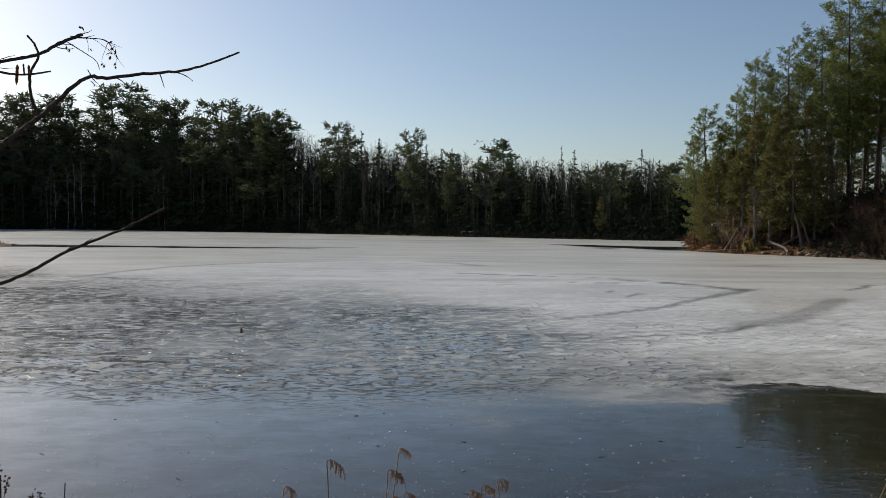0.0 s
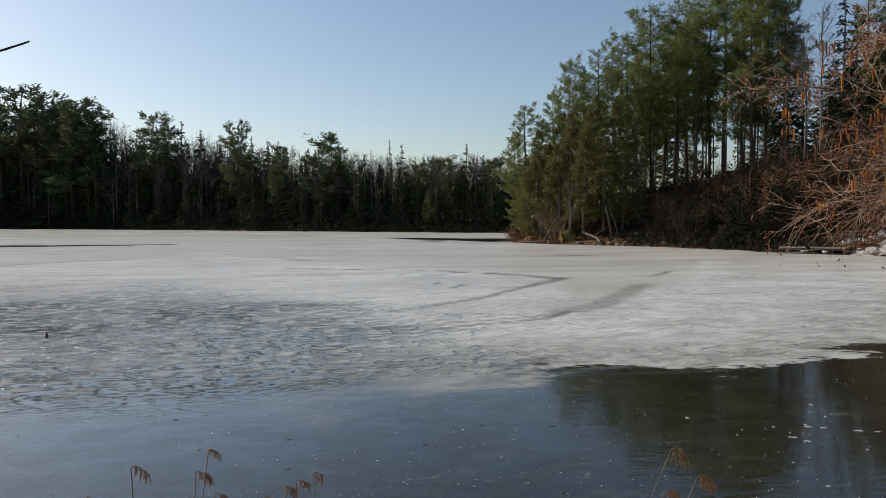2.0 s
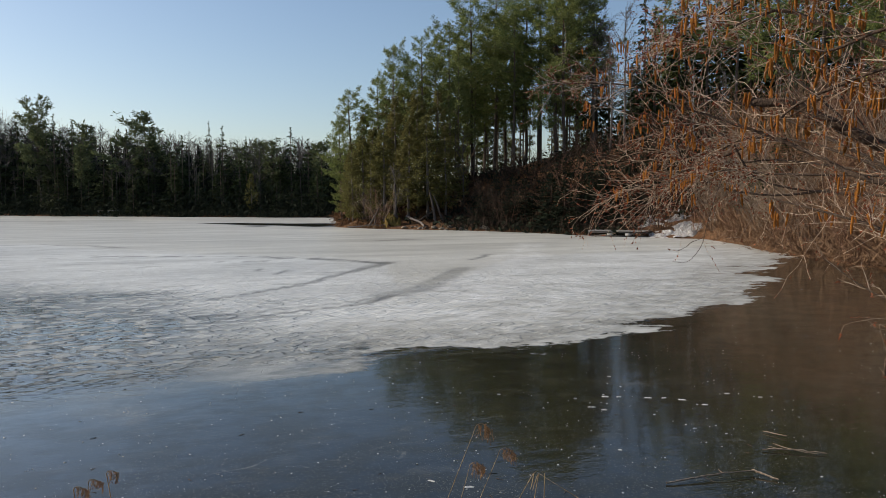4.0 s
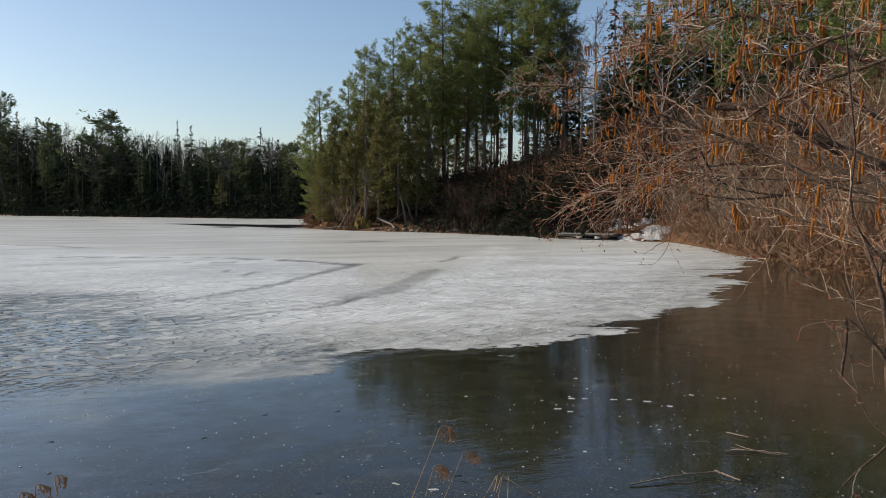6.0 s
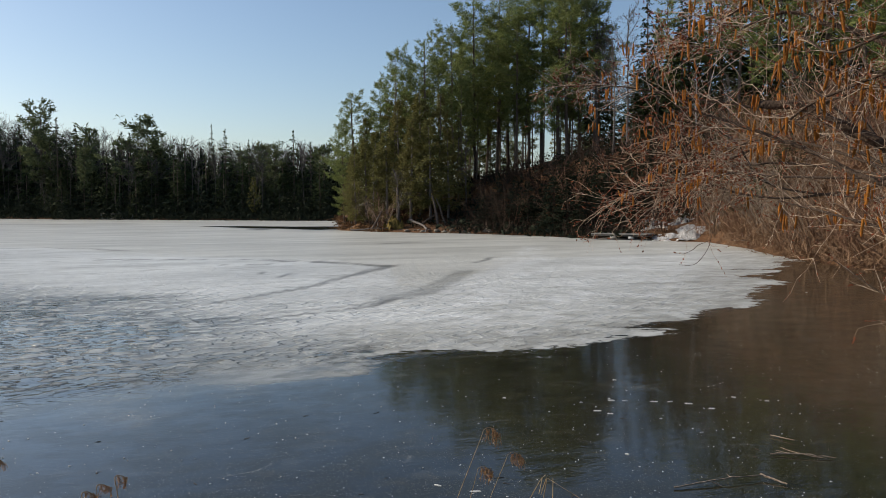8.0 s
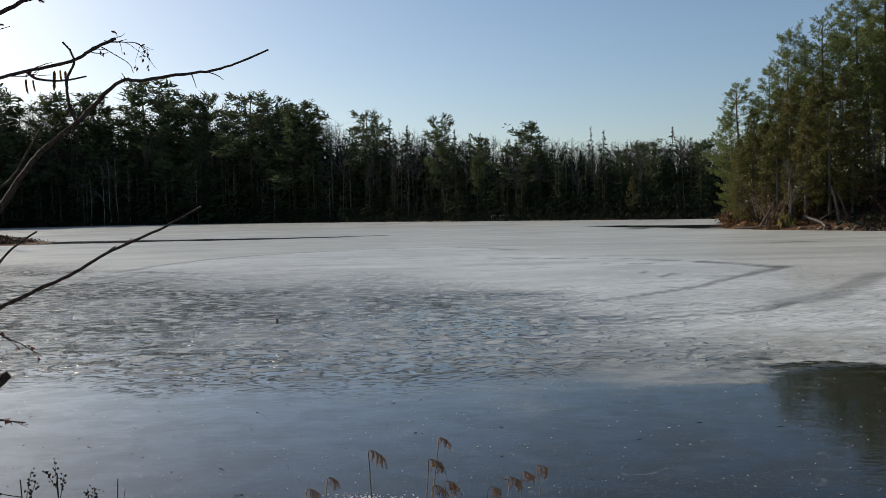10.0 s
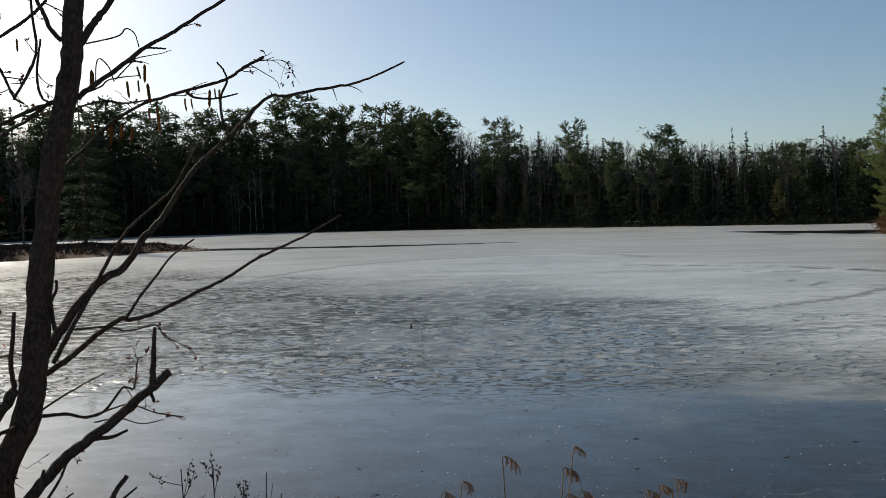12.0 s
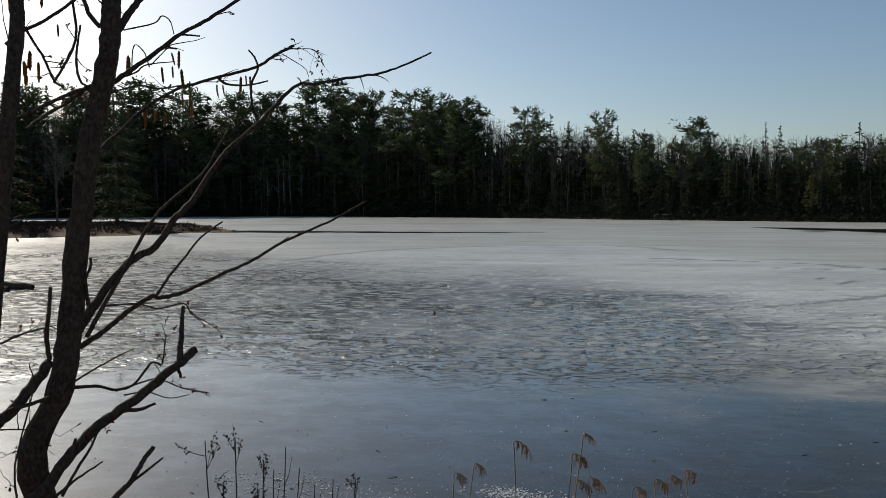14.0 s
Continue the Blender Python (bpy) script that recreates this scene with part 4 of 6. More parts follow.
    # undergrowth in the shade-darkened green, hiding the brighter bank
    for k in range(2700):
        az = rng.uniform(-62, 14.4)
        shore = float(np.interp(az, SHORE_AZ, SHORE_R))
        r = shore + (rng.uniform(0.3, 9) if k < 2000 else rng.uniform(-0.1, 0.9))
        x, y = spot(az, r)
        z, h, n = float(land_height(x, y)), rng.uniform(0.8, 4.5) if k < 2000 else rng.uniform(0.3, 0.9), 14
        c = np.array([x, y, z]) + rng.normal(size=(n, 3)) * np.array([1.0, 1.0, 0.25 * h]) + np.array([0, 0, 0.4 * h])
        brush.sprays(c, rng.normal(size=(n, 3)) * 0.7 + np.array([0, 0, 0.5]), rng.uniform(0.5, 1.2, n), rng.uniform(0.08, 0.22, n), rng, 0.2, 0.3)
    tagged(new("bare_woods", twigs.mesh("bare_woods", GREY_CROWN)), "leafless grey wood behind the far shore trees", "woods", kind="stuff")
    tagged(new("undergrowth", brush.mesh("undergrowth", SHADED_GREEN)), "low evergreen undergrowth along the far shore, darkened for shade", "undergrowth", kind="stuff")


far_wood()

# a stand of pale birches at the foot of the far wood
for az_, top_ in ((-28.9, 3.3), (-28.5, 3.6), (-27.7, 4.0), (-27.3, 4.3), (-26.8, 4.5), (-26.1, 3.6), (-23.3, 3.4), (-22.1, 4.1), (-21.7, 3.6)):
    plant("birch", az_, float(np.interp(az_, SHORE_AZ, SHORE_R)) + 1.5, top_, FAR, "birches of the far shore", fine=0.6)

# the spit
for kind_, az_, r_, top_, wide_ in (("spruce", -38.4, 82, 9.2, 1.15), ("bare", -42.0, 87, 6.4, 1.0), ("spruce", -44.8, 90, 8.4, 1.0), ("pine", -47.5, 92, 8.8, 1.0)):
    plant(kind_, az_, r_, top_, "on the low spit", "trees of the spit", fine=1.5, wide=wide_)


# ---- shrubs of the bank ----
def shrub_mesh(h, seed, stems=10, lean=0.5):
    """A leafless many-stemmed shrub."""
    rng = np.random.default_rng(seed)
    pile = Pile()
    for _ in range(stems):
        a, out = rng.uniform(0, 2 * np.pi), rng.uniform(0.1, lean)
        L = h * rng.uniform(0.55, 1.05)
        b = np.array([math.cos(a), math.sin(a), 0]) * rng.uniform(0, 0.25)
        d = np.array([math.cos(a) * out, math.sin(a) * out, 1.0])
        s = np.linspace(0, 1, 4)[:, None]
        path = b + d * L * s + rng.normal(size=(4, 3)) * 0.03 * L * s + np.array([math.cos(a), math.sin(a), 0]) * 0.12 * L * s ** 2
        pile.tube(path, (0.017, 0.007), 3)
        for _ in range(5):
            q = rng.uniform(0.25, 0.95)
            p = path[0] + (path[-1] - path[0]) * q
            e = d * 0.5 + rng.normal(size=3) * 0.45
            l2 = L * rng.uniform(0.12, 0.35)
            pile.tube([p, p + e * l2 * 0.6, p + e * l2 + np.array([0, 0, 0.1 * l2])], (0.010, 0.005), 3)
            for _ in range(2):
                p2 = p + e * l2 * rng.uniform(0.3, 0.9)
                pile.tube([p2, p2 + (e * 0.6 + rng.normal(size=3) * 0.5) * l2 * 0.6], (0.007, 0.004), 3)
    return pile


SHRUBS = [shrub_mesh(3.0, 300 + k).mesh("stems", TWIG_RED) for k in range(4)]
SHRUBS_PALE = [shrub_mesh(3.0, 320 + k, 16, 0.7).mesh("stems", TWIG_PALE) for k in range(2)]
SHRUBS_DARK = [shrub_mesh(3.0, 340 + k, 16, 0.8).mesh("stems", SHADED_BRUSH) for k in range(2)]


def shrub(az, r, h, book, label, group):
    x, y = spot(az, r)
    ob = thing("shrub", label, "shrub", group, Matrix.Translation((x, y, float(land_height(x, y)) - 0.05)) @ Matrix.Rotation(tree_rng.uniform(0, 6.28), 4, "Z"))
    part("stem_clump", tree_rng.choice(book), ob, at=Matrix.Diagonal((h / 3 * 1.1, h / 3 * 1.1, h / 3, 1)))


for _ in range(64):
    az_ = tree_rng.uniform(41, 60)
    shore_ = float(np.interp(az_, SHORE_AZ, SHORE_R))
    back_ = tree_rng.random() ** 1.3 * 15
    shrub(az_, shore_ + 0.4 + back_, tree_rng.uniform(1.1, 2.1) + 0.09 * back_, SHRUBS, "leafless red-brown shrub thicket on the bank", "shrubs of the bank")
for _ in range(16):
    az_ = tree_rng.uniform(40.5, 56)
    shore_ = float(np.interp(az_, SHORE_AZ, SHORE_R))
    shrub(az_, shore_ + tree_rng.uniform(0.3, 6), tree_rng.uniform(1.5, 4.5), SHRUBS_PALE, "leafless pale grey shrub at the shore", "shrubs of the bank")
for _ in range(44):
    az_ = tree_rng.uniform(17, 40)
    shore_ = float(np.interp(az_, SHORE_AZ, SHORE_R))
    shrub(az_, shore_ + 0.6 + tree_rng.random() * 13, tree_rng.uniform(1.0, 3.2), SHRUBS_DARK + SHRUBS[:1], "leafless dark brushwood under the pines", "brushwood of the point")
for _ in range(6):
    az_ = tree_rng.uniform(15.3, 18.2)
    shrub(az_, float(np.interp(az_, SHORE_AZ, SHORE_R)) + tree_rng.uniform(0.8, 6), tree_rng.uniform(1.2, 3.2), SHRUBS_PALE, "leafless pale grey shrub at the tip of the point", "brushwood of the point")
for _ in range(12):
    az_ = tree_rng.uniform(37.6, 41.2)
    shrub(az_, float(np.interp(az_, SHORE_AZ, SHORE_R)) + tree_rng.uniform(0.6, 6), tree_rng.uniform(0.8, 2.2), SHRUBS_DARK + SHRUBS[:2], "leafless dark brushwood beside the snow", "brushwood of the point")
# low hemlocks whose blackish green stands in for shade at the bank's foot
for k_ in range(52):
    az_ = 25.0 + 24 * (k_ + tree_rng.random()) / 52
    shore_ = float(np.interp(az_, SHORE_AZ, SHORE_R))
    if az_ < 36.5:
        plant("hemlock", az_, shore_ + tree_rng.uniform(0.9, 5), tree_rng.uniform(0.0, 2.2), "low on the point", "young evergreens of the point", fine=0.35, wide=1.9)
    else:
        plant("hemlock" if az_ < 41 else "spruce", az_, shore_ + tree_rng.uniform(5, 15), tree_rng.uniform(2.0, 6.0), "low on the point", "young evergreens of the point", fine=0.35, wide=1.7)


def low_growth():
    """Tangled brush on the point and the red-brown thicket of the bank, past counting."""
    rng = np.random.default_rng(15)
    dark, red, green, rust = Pile(), Pile(), Pile(), Pile()
    # brush and seedlings: shade at the point's foot is put into their colour
    for k in range(1500):
        az = rng.uniform(15.2, 41)
        d = rng.random() ** 1.4 * 17 + 0.15
        x, y = spot(az, float(np.interp(az, SHORE_AZ, SHORE_R)) + d)
        if (37 < az and d < 3.5) or (az < 23 and (d < 2 or rng.random() < 0.75)):
            continue
        z, h, n = float(land_height(x, y)), rng.uniform(0.3, 0.9), 12
        c = np.array([x, y, z]) + rng.normal(size=(n, 3)) * np.array([0.5, 0.5, 0.1])
        c[:, 2] = np.maximum(c[:, 2], z - 0.05)
        if rng.random() < 0.4:
            green.sprays(c + np.array([0, 0, 0.3 * h]), rng.normal(size=(n, 3)) + np.array([0, 0, -0.1]), rng.uniform(0.25, 0.6, n), rng.uniform(0.10, 0.24, n), rng, 0.3, 0.4)
        else:
            c = np.repeat(c, 2, 0)
            dark.sprays(c, rng.normal(size=(2 * n, 3)) * 0.75 + np.array([0, 0, 0.7]), rng.uniform(0.6, 1.6, 2 * n) * h, rng.uniform(0.014, 0.040, 2 * n), rng)
    # dead bracken and leaves: the low mound at the tip, and the upper slope
    for k in range(1300):
        tip = k < 700
        az = rng.uniform(14.9, 18.6) if tip else rng.uniform(22.5, 32)
        d = rng.random() ** 2 * 22 + 0.1 if tip else rng.uniform(7.5, 15)
        x, y = spot(az, float(np.interp(az, SHORE_AZ, SHORE_R)) + d)
        z, n = float(land_height(x, y)), 10
        c = np.array([x, y, z]) + rng.normal(size=(n, 3)) * np.array([0.3, 0.3, 0.02])
        rust.sprays(c, rng.normal(size=(n, 3)) * 0.9 + np.array([0, 0, 0.55]), rng.uniform(0.12, 0.42, n), rng.uniform(0.02, 0.07, n), rng, 0.15)
    for k in range(2500):
        az = rng.uniform(38, 60) if k < 1700 else rng.uniform(42.5, 60)
        d = rng.random() ** 1.2 * 16 + 0.1 if k < 1700 else rng.random() * 1.6 + 0.02
        x, y = spot(az, float(np.interp(az, SHORE_AZ, SHORE_R)) + d)
        if (az < 41 and d < 4) or (az < 42.5 and d > 2 and rng.random() < 0.75):
            continue
        z, h, n = float(land_height(x, y)), (rng.uniform(0.5, 1.5) + 0.06 * d) * min(1, 0.42 + d * 0.4), 10
        c = np.array([x, y, z - 0.03]) + rng.normal(size=(n, 3)) * np.array([0.35, 0.35, 0.0])
        red.sprays(c + rng.random((n, 1)) * np.array([0, 0, 0.8]) * h, rng.normal(size=(n, 3)) * 0.75 + np.array([0, 0, 0.7]), rng.uniform(0.5, 1.1, n) * h, rng.uniform(0.014, 0.036, n), rng)
    # cover of the spit, its dark brush colour standing in for tree shade
    for k in range(5200):
        x, y = rng.uniform(-72, -36), rng.uniform(40, 64) if k % 3 else rng.uniform(40, 48)
        z, n = float(land_height(x, y)), 16
        if z < 0.03:
            continue
        c = np.array([x, y, z - 0.02]) + rng.normal(size=(n, 3)) * np.array([0.45, 0.45, 0.0])
        c[:, 2] = land_height(c[:, 0], c[:, 1]) - 0.03
        (rust if x > -43 and y > 47 and rng.random() < 0.35 else dark).sprays(c, rng.normal(size=(n, 3)) * 0.9 + np.array([0, 0, 0.6]), rng.uniform(0.12, 0.26, n), rng.uniform(0.06, 0.15, n), rng)
    tagged(new("brush", dark.mesh("brush", SHADED_BRUSH)), "tangled brush covering the point's bank, darkened for shade", "brush", kind="stuff")
    tagged(new("low_evergreens", green.mesh("low_evergreens", SHADED_GREEN)), "low evergreen seedlings on the point, darkened for shade", "undergrowth", kind="stuff")
    tagged(new("bracken", rust.mesh("bracken", RUST)), "rusty dead bracken and leaves on the point", "bracken", kind="stuff")
    tagged(new("thicket", red.mesh("thicket", THICKET)), "dense red-brown twig thicket on the bank", "thicket", kind="stuff")


low_growth()


# ---- shore stones, moss, dock, snow ----
def stone_mesh(seed):
    rng = np.random.default_rng(seed)
    bm = bmesh.new()
    bmesh.ops.create_icosphere(bm, subdivisions=2, radius=0.5)
    for v in bm.verts:
        v.co *= 1 + 0.28 * noise.noise(v.co * 2.2 + Vector((seed, 0, 0)))
        v.co.z *= 0.6
    me = bpy.data.meshes.new("stone")
    bm.to_mesh(me)
    bm.free()
    me.polygons.foreach_set("use_smooth", np.ones(len(me.polygons), bool))
    me.materials.append(STONE)
    return me


STONES = [stone_mesh(k) for k in range(4)]
for _ in range(24):
    az_ = tree_rng.uniform(15.2, 26)
    r_ = float(np.interp(az_, SHORE_AZ, SHORE_R)) + tree_rng.uniform(-0.1, 0.9)
    x_, y_ = spot(az_, r_)
    s_ = tree_rng.uniform(0.18, 0.45)
    ob_ = new("shore_stone", STONES[tree_rng.randrange(4)])
    ob_.matrix_world = Matrix.Translation((x_, y_, max(0, float(land_height(x_, y_))) + 0.12 * s_)) @ Matrix.Rotation(tree_rng.uniform(0, 6.28), 4, "Z") @ Matrix.Diagonal((s_ * 1.3, s_, s_, 1))
    tagged(ob_, "rounded grey stone at the water's edge", "stone", "stones of the point")


def mound_patch(name, az, r, length, depth, height, material, label, category, seed, lumps=0.5):
    x0, y0 = spot(az, r)
    n = 56
    u, v = np.meshgrid(np.linspace(-1, 1, n), np.linspace(-1, 1, n), indexing="ij")
    a = radians(-az)
    x = x0 + u * length / 2 * math.cos(a) - v * depth / 2 * math.sin(a)
    y = y0 + u * length / 2 * math.sin(a) + v * depth / 2 * math.cos(a)
    bump = 1 - u ** 2 - v ** 2 + lumps * (0.9 * swell(x * 1.4, y * 1.4, seed) + 0.35 * swell(x * 3.6, y * 3.6, seed + 1, 3)) - 0.35 * (lumps - 0.5)
    z = np.maximum(land_height(x.ravel(), y.ravel()), 0.0).reshape(n, n) + np.clip(height * bump, -0.25, 9) - 0.03
    i, j = np.meshgrid(np.arange(n - 1), np.arange(n - 1), indexing="ij")
    f = np.stack([i * n + j, (i + 1) * n + j, (i + 1) * n + j + 1, i * n + j + 1], -1).reshape(-1, 4)
    tagged(new(name, mesh_of(name, np.stack([x, y, z], -1).reshape(-1, 3), f, material, True)), label, category)


mound_patch("snow_bank", 39.7, 44.0, 3.5, 2.8, 0.18, DIRTY_SNOW, "dirty old snow bank melting on the shore", "snow", 71, 0.9)
mound_patch("snow_bank", 38.0, 46.3, 3.0, 1.8, 0.16, DIRTY_SNOW, "small dirty snow patch among brush", "snow", 72, 1.3)
mound_patch("snow_bank", 39.9, 46.9, 3.0, 1.8, 0.10, DIRTY_SNOW, "thin patch of old snow up the bank", "snow", 75, 1.5)
mound_patch("moss_patch", 18.9, 57.2, 1.5, 1.8, 0.62, MOSS, "yellow-green mossy hummock at the shore", "moss", 73, 0.9)
mound_patch("leaf_bank", 16.6, 60.2, 3.4, 2.2, 0.22, RUST, "orange leaf-covered hummock at the shore", "bank", 74)


def dock(az0, az1, r0, r1):
    a, b = Vector((*spot(az0, r0), 0)), Vector((*spot(az1, r1), 0))
    L, d = (b - a).length, (b - a).normalized()
    m = Matrix.Translation(a) @ Matrix.Rotation(math.atan2(d.y, d.x), 4, "Z")
    ob = thing("floating_dock", "low weathered plank dock frozen in at the shore", "dock", at=m)
    for y in (0.0, 1.16):
        p = Pile()
        p.box((0, y, 0.20), (L, y + 0.04, 0.29))
        part("side_beam", p.mesh("side_beam", SHADED_PLANK), ob, "beam darkened for its shaded side")
        p = Pile()
        p.box((0.05, y + 0.02, 0.0), (L - 0.05, y + 0.10, 0.08))
        part("skid", p.mesh("skid", SHADED_PLANK), ob, "beam darkened for its shaded side")
    for x in (0.02, L * 0.5, L - 0.06):
        p = Pile()
        p.box((x, 0.043, 0.20), (x + 0.04, 1.157, 0.288))
        part("cross_beam", p.mesh("cross_beam", SHADED_PLANK), ob, "beam darkened for its shaded side")
    p = Pile()
    p.box((0, -0.02, 0), (0.135, 1.22, 0.05))
    plank = p.mesh("plank", PLANK)
    for k in range(int(L / 0.145)):
        part("plank", plank, ob, at=Matrix.Translation((k * 0.145, tree_rng.uniform(-0.01, 0.01), 0.293)))
    p = Pile()
    p.box((0, -0.012, 0.084), (0.26, 1.1, 0.196))
    fl = p.mesh("float", FLOAT)
    for x in (L * 0.33, L * 0.64):
        part("float", fl, ob, "pale plastic float", Matrix.Translation((x, 0, 0)))


dock(33.2, 37.3, 44.3, 43.2)


def far_raft():
    a, b = Vector((*spot(-1.0, 121), 0.1)), Vector((*spot(1.0, 118), 0.1))
    L, d = (b - a).length, (b - a).normalized()
    ob = thing("swim_raft", "grey wooden swimming raft with low rails", "raft", at=Matrix.Translation(a) @ Matrix.Rotation(math.atan2(d.y, d.x), 4, "Z"))
    p = Pile()
    p.box((0, 0, -0.05), (L, 2.2, 0.16))
    part("deck", p.mesh("deck", PLANK), ob)
    p = Pile()
    p.box((0, 0, 0.164), (0.09, 0.09, 0.65))
    post = p.mesh("post", PLANK)
    for k in range(4):
        for y in (0.03, 2.08):
            part("post", post, ob, at=Matrix.Translation((k * (L - 0.09) / 3, y, 0)))
    p = Pile()
    p.box((0, 0.02, 0.653), (L, 0.13, 0.72))
    rail = p.mesh("rail", PLANK)
    part("rail", rail, ob)
    part("rail", rail, ob, at=Matrix.Translation((0, 2.05, 0)))


far_raft()


def cottage(az, r, w):
    x, y = spot(az, r)
    z = float(land_height(x, y))
    m = Matrix.Translation((x, y, z)) @ Matrix.Rotation(radians(-az + 8), 4, "Z")
    ob = thing("cottage", "small brown cottage half hidden in the woods", "cottage", at=m)
    p = Pile()
    p.box((-w / 2, 0, -1.0), (w / 2, 5, 2.5))
    part("wall", p.mesh("wall", SIDING), ob)
    p = Pile()
    for s in (-1, 1):
        v = np.array([(s * (w / 2 + 0.4), -0.5, 2.35), (s * (w / 2 + 0.4), 5.5, 2.35), (0, 5.5, 4.2), (0, -0.5, 4.2)])
        p.add(np.vstack([v, v + np.array([0, 0, 0.15])]), [(0, 1, 2, 3), (7, 6, 5, 4), (0, 4, 5, 1), (1, 5, 6, 2), (3, 2, 6, 7), (0, 3, 7, 4)])
    part("roof", p.mesh("roof", ROOFING), ob)
    for k in (-1, 0, 1):
        p = Pile()
        p.box((-0.55, -0.08, 0.9), (0.55, -0.003, 2.0))
        win = part("window", p.mesh("window", PALE_TRIM), ob, "pale window frame", Matrix.Translation((k * w * 0.3, 0, 0)))
        p = Pile()
        p.box((-0.45, -0.12, 1.0), (0.45, -0.083, 1.9))
        part("pane", p.mesh("pane", GLASS), win)


cottage(-2.6, 136, 6.5)


def driftwood(name, points, r0, r1, label, twigs=0, seed=0, material=None):
    rng = np.random.default_rng(seed)
    p = Pile()
    path = curve_through(points, 14)
    reach = np.linalg.norm(path[-1] - path[0])
    path[1:-1] += rng.normal(size=(12, 3)) * min(r0 * 0.5, reach * 0.006)
    p.tube(path, (r0, r0 * 0.9, r1), 7)
    ob = tagged(new(name, p.mesh(name, material or BARK_GREY, True)), label, "stick")
    for _ in range(twigs):
        q = Pile()
        o = path[rng.integers(2, 12)]
        d = rng.normal(size=3) * np.array([1, 1, 0.3]) * 0.5
        q.tube([o, o + d * 0.12, o + d * 0.25 + np.array([0, 0, 0.01])], (r1, r1 * 0.5), 4)
        part("side_twig", q.mesh("side_twig", material or BARK_GREY), ob)
    return ob


driftwood("stranded_log", [(-19, 15.2, 0.1), (-16.5, 15.4, 0.12), (-14.7, 15.45, 0.06)], 0.14, 0.07, "dark waterlogged log frozen into the ice", 3, 1, BARK_ALDER)
driftwood("stranded_log", [(-19, 14.5, 0.06), (-16.8, 14.7, 0.1), (-14.9, 14.9, 0.04)], 0.12, 0.08, "dark sodden log frozen in beside another", 2, 11, BARK_ALDER)
driftwood("fallen_stick", [(4.63, 4.38, 0.012), (4.8, 4.28, 0.02), (5.0, 4.12, 0.012)], 0.006, 0.004, "pale stripped stick lying on the ice", 3, 2, TWIG_PALE)
driftwood("fallen_stick", [(3.5, 4.08, 0.012), (3.8, 4.05, 0.03), (4.18, 4.0, 0.03)], 0.006, 0.004, "thin pale stick lying on the ice", 2, 3, TWIG_PALE)
driftwood("fallen_stick", [(4.18, 4.02, 0.03), (4.24, 3.84, 0.012)], 0.008, 0.005, "short broken pale stick on the ice", 0, 4, TWIG_PALE)
driftwood("fallen_stick", [(5.0, 4.75, 0.012), (5.05, 4.55, 0.02)], 0.005, 0.003, "short pale stick on the ice", 0, 5, TWIG_PALE)
driftwood("fallen_branch", [(16.4, 59.8, 0.2), (17.6, 55.5, 0.15), (18.6, 52.8, 0.05)], 0.10, 0.04, "grey fallen branch at the shore", 4, 6)
driftwood("fallen_branch", [(19.6, 53.6, 0.9), (20.0, 51.5, 0.4), (19.4, 49.8, 0.05)], 0.09, 0.03, "grey fallen branch leaning into the ice", 4, 7)
for points_, r0_ in (
        ([(17.1, 54.9, 0.1), (17.4, 54.6, 0.7), (17.8, 54.5, 1.5)], 0.09), ([(17.3, 54.4, 0.05), (17.6, 54.8, 0.6), (17.5, 55.2, 1.3)], 0.06),
        ([(20.2, 53.6, 0.3), (20.8, 53.3, 0.8), (21.6, 53.1, 1.35)], 0.07), ([(21.3, 52.2, 0.2), (21.2, 52.4, 1.3), (21.0, 52.6, 2.6)], 0.11),
        ([(21.9, 52.0, 0.2), (21.6, 52.2, 1.2), (21.3, 52.6, 2.4)], 0.08), ([(19.0, 54.0, 0.1), (18.9, 54.1, 1.4), (18.9, 54.2, 3.2)], 0.15)):
    driftwood("leaning_stem", points_, r0_, r0_ * 0.6, "bare brown stem leaning at the foot of the cedars", 3, int(r0_ * 900), BARK_PINE)
driftwood("fallen_branch", [(16.0, 56.4, 0.10), (17.6, 54.2, 0.22), (19.0, 53.0, 0.16)], 0.06, 0.03, "grey fallen pole along the shore", 3, 9)
driftwood("frozen_stub", [(-3.949, 13.286, 0.0), (-3.94, 13.29, 0.04), (-3.95, 13.28, 0.07)], 0.022, 0.018, "small dark stub frozen upright in the ice", 0, 8, BARK_ALDER)


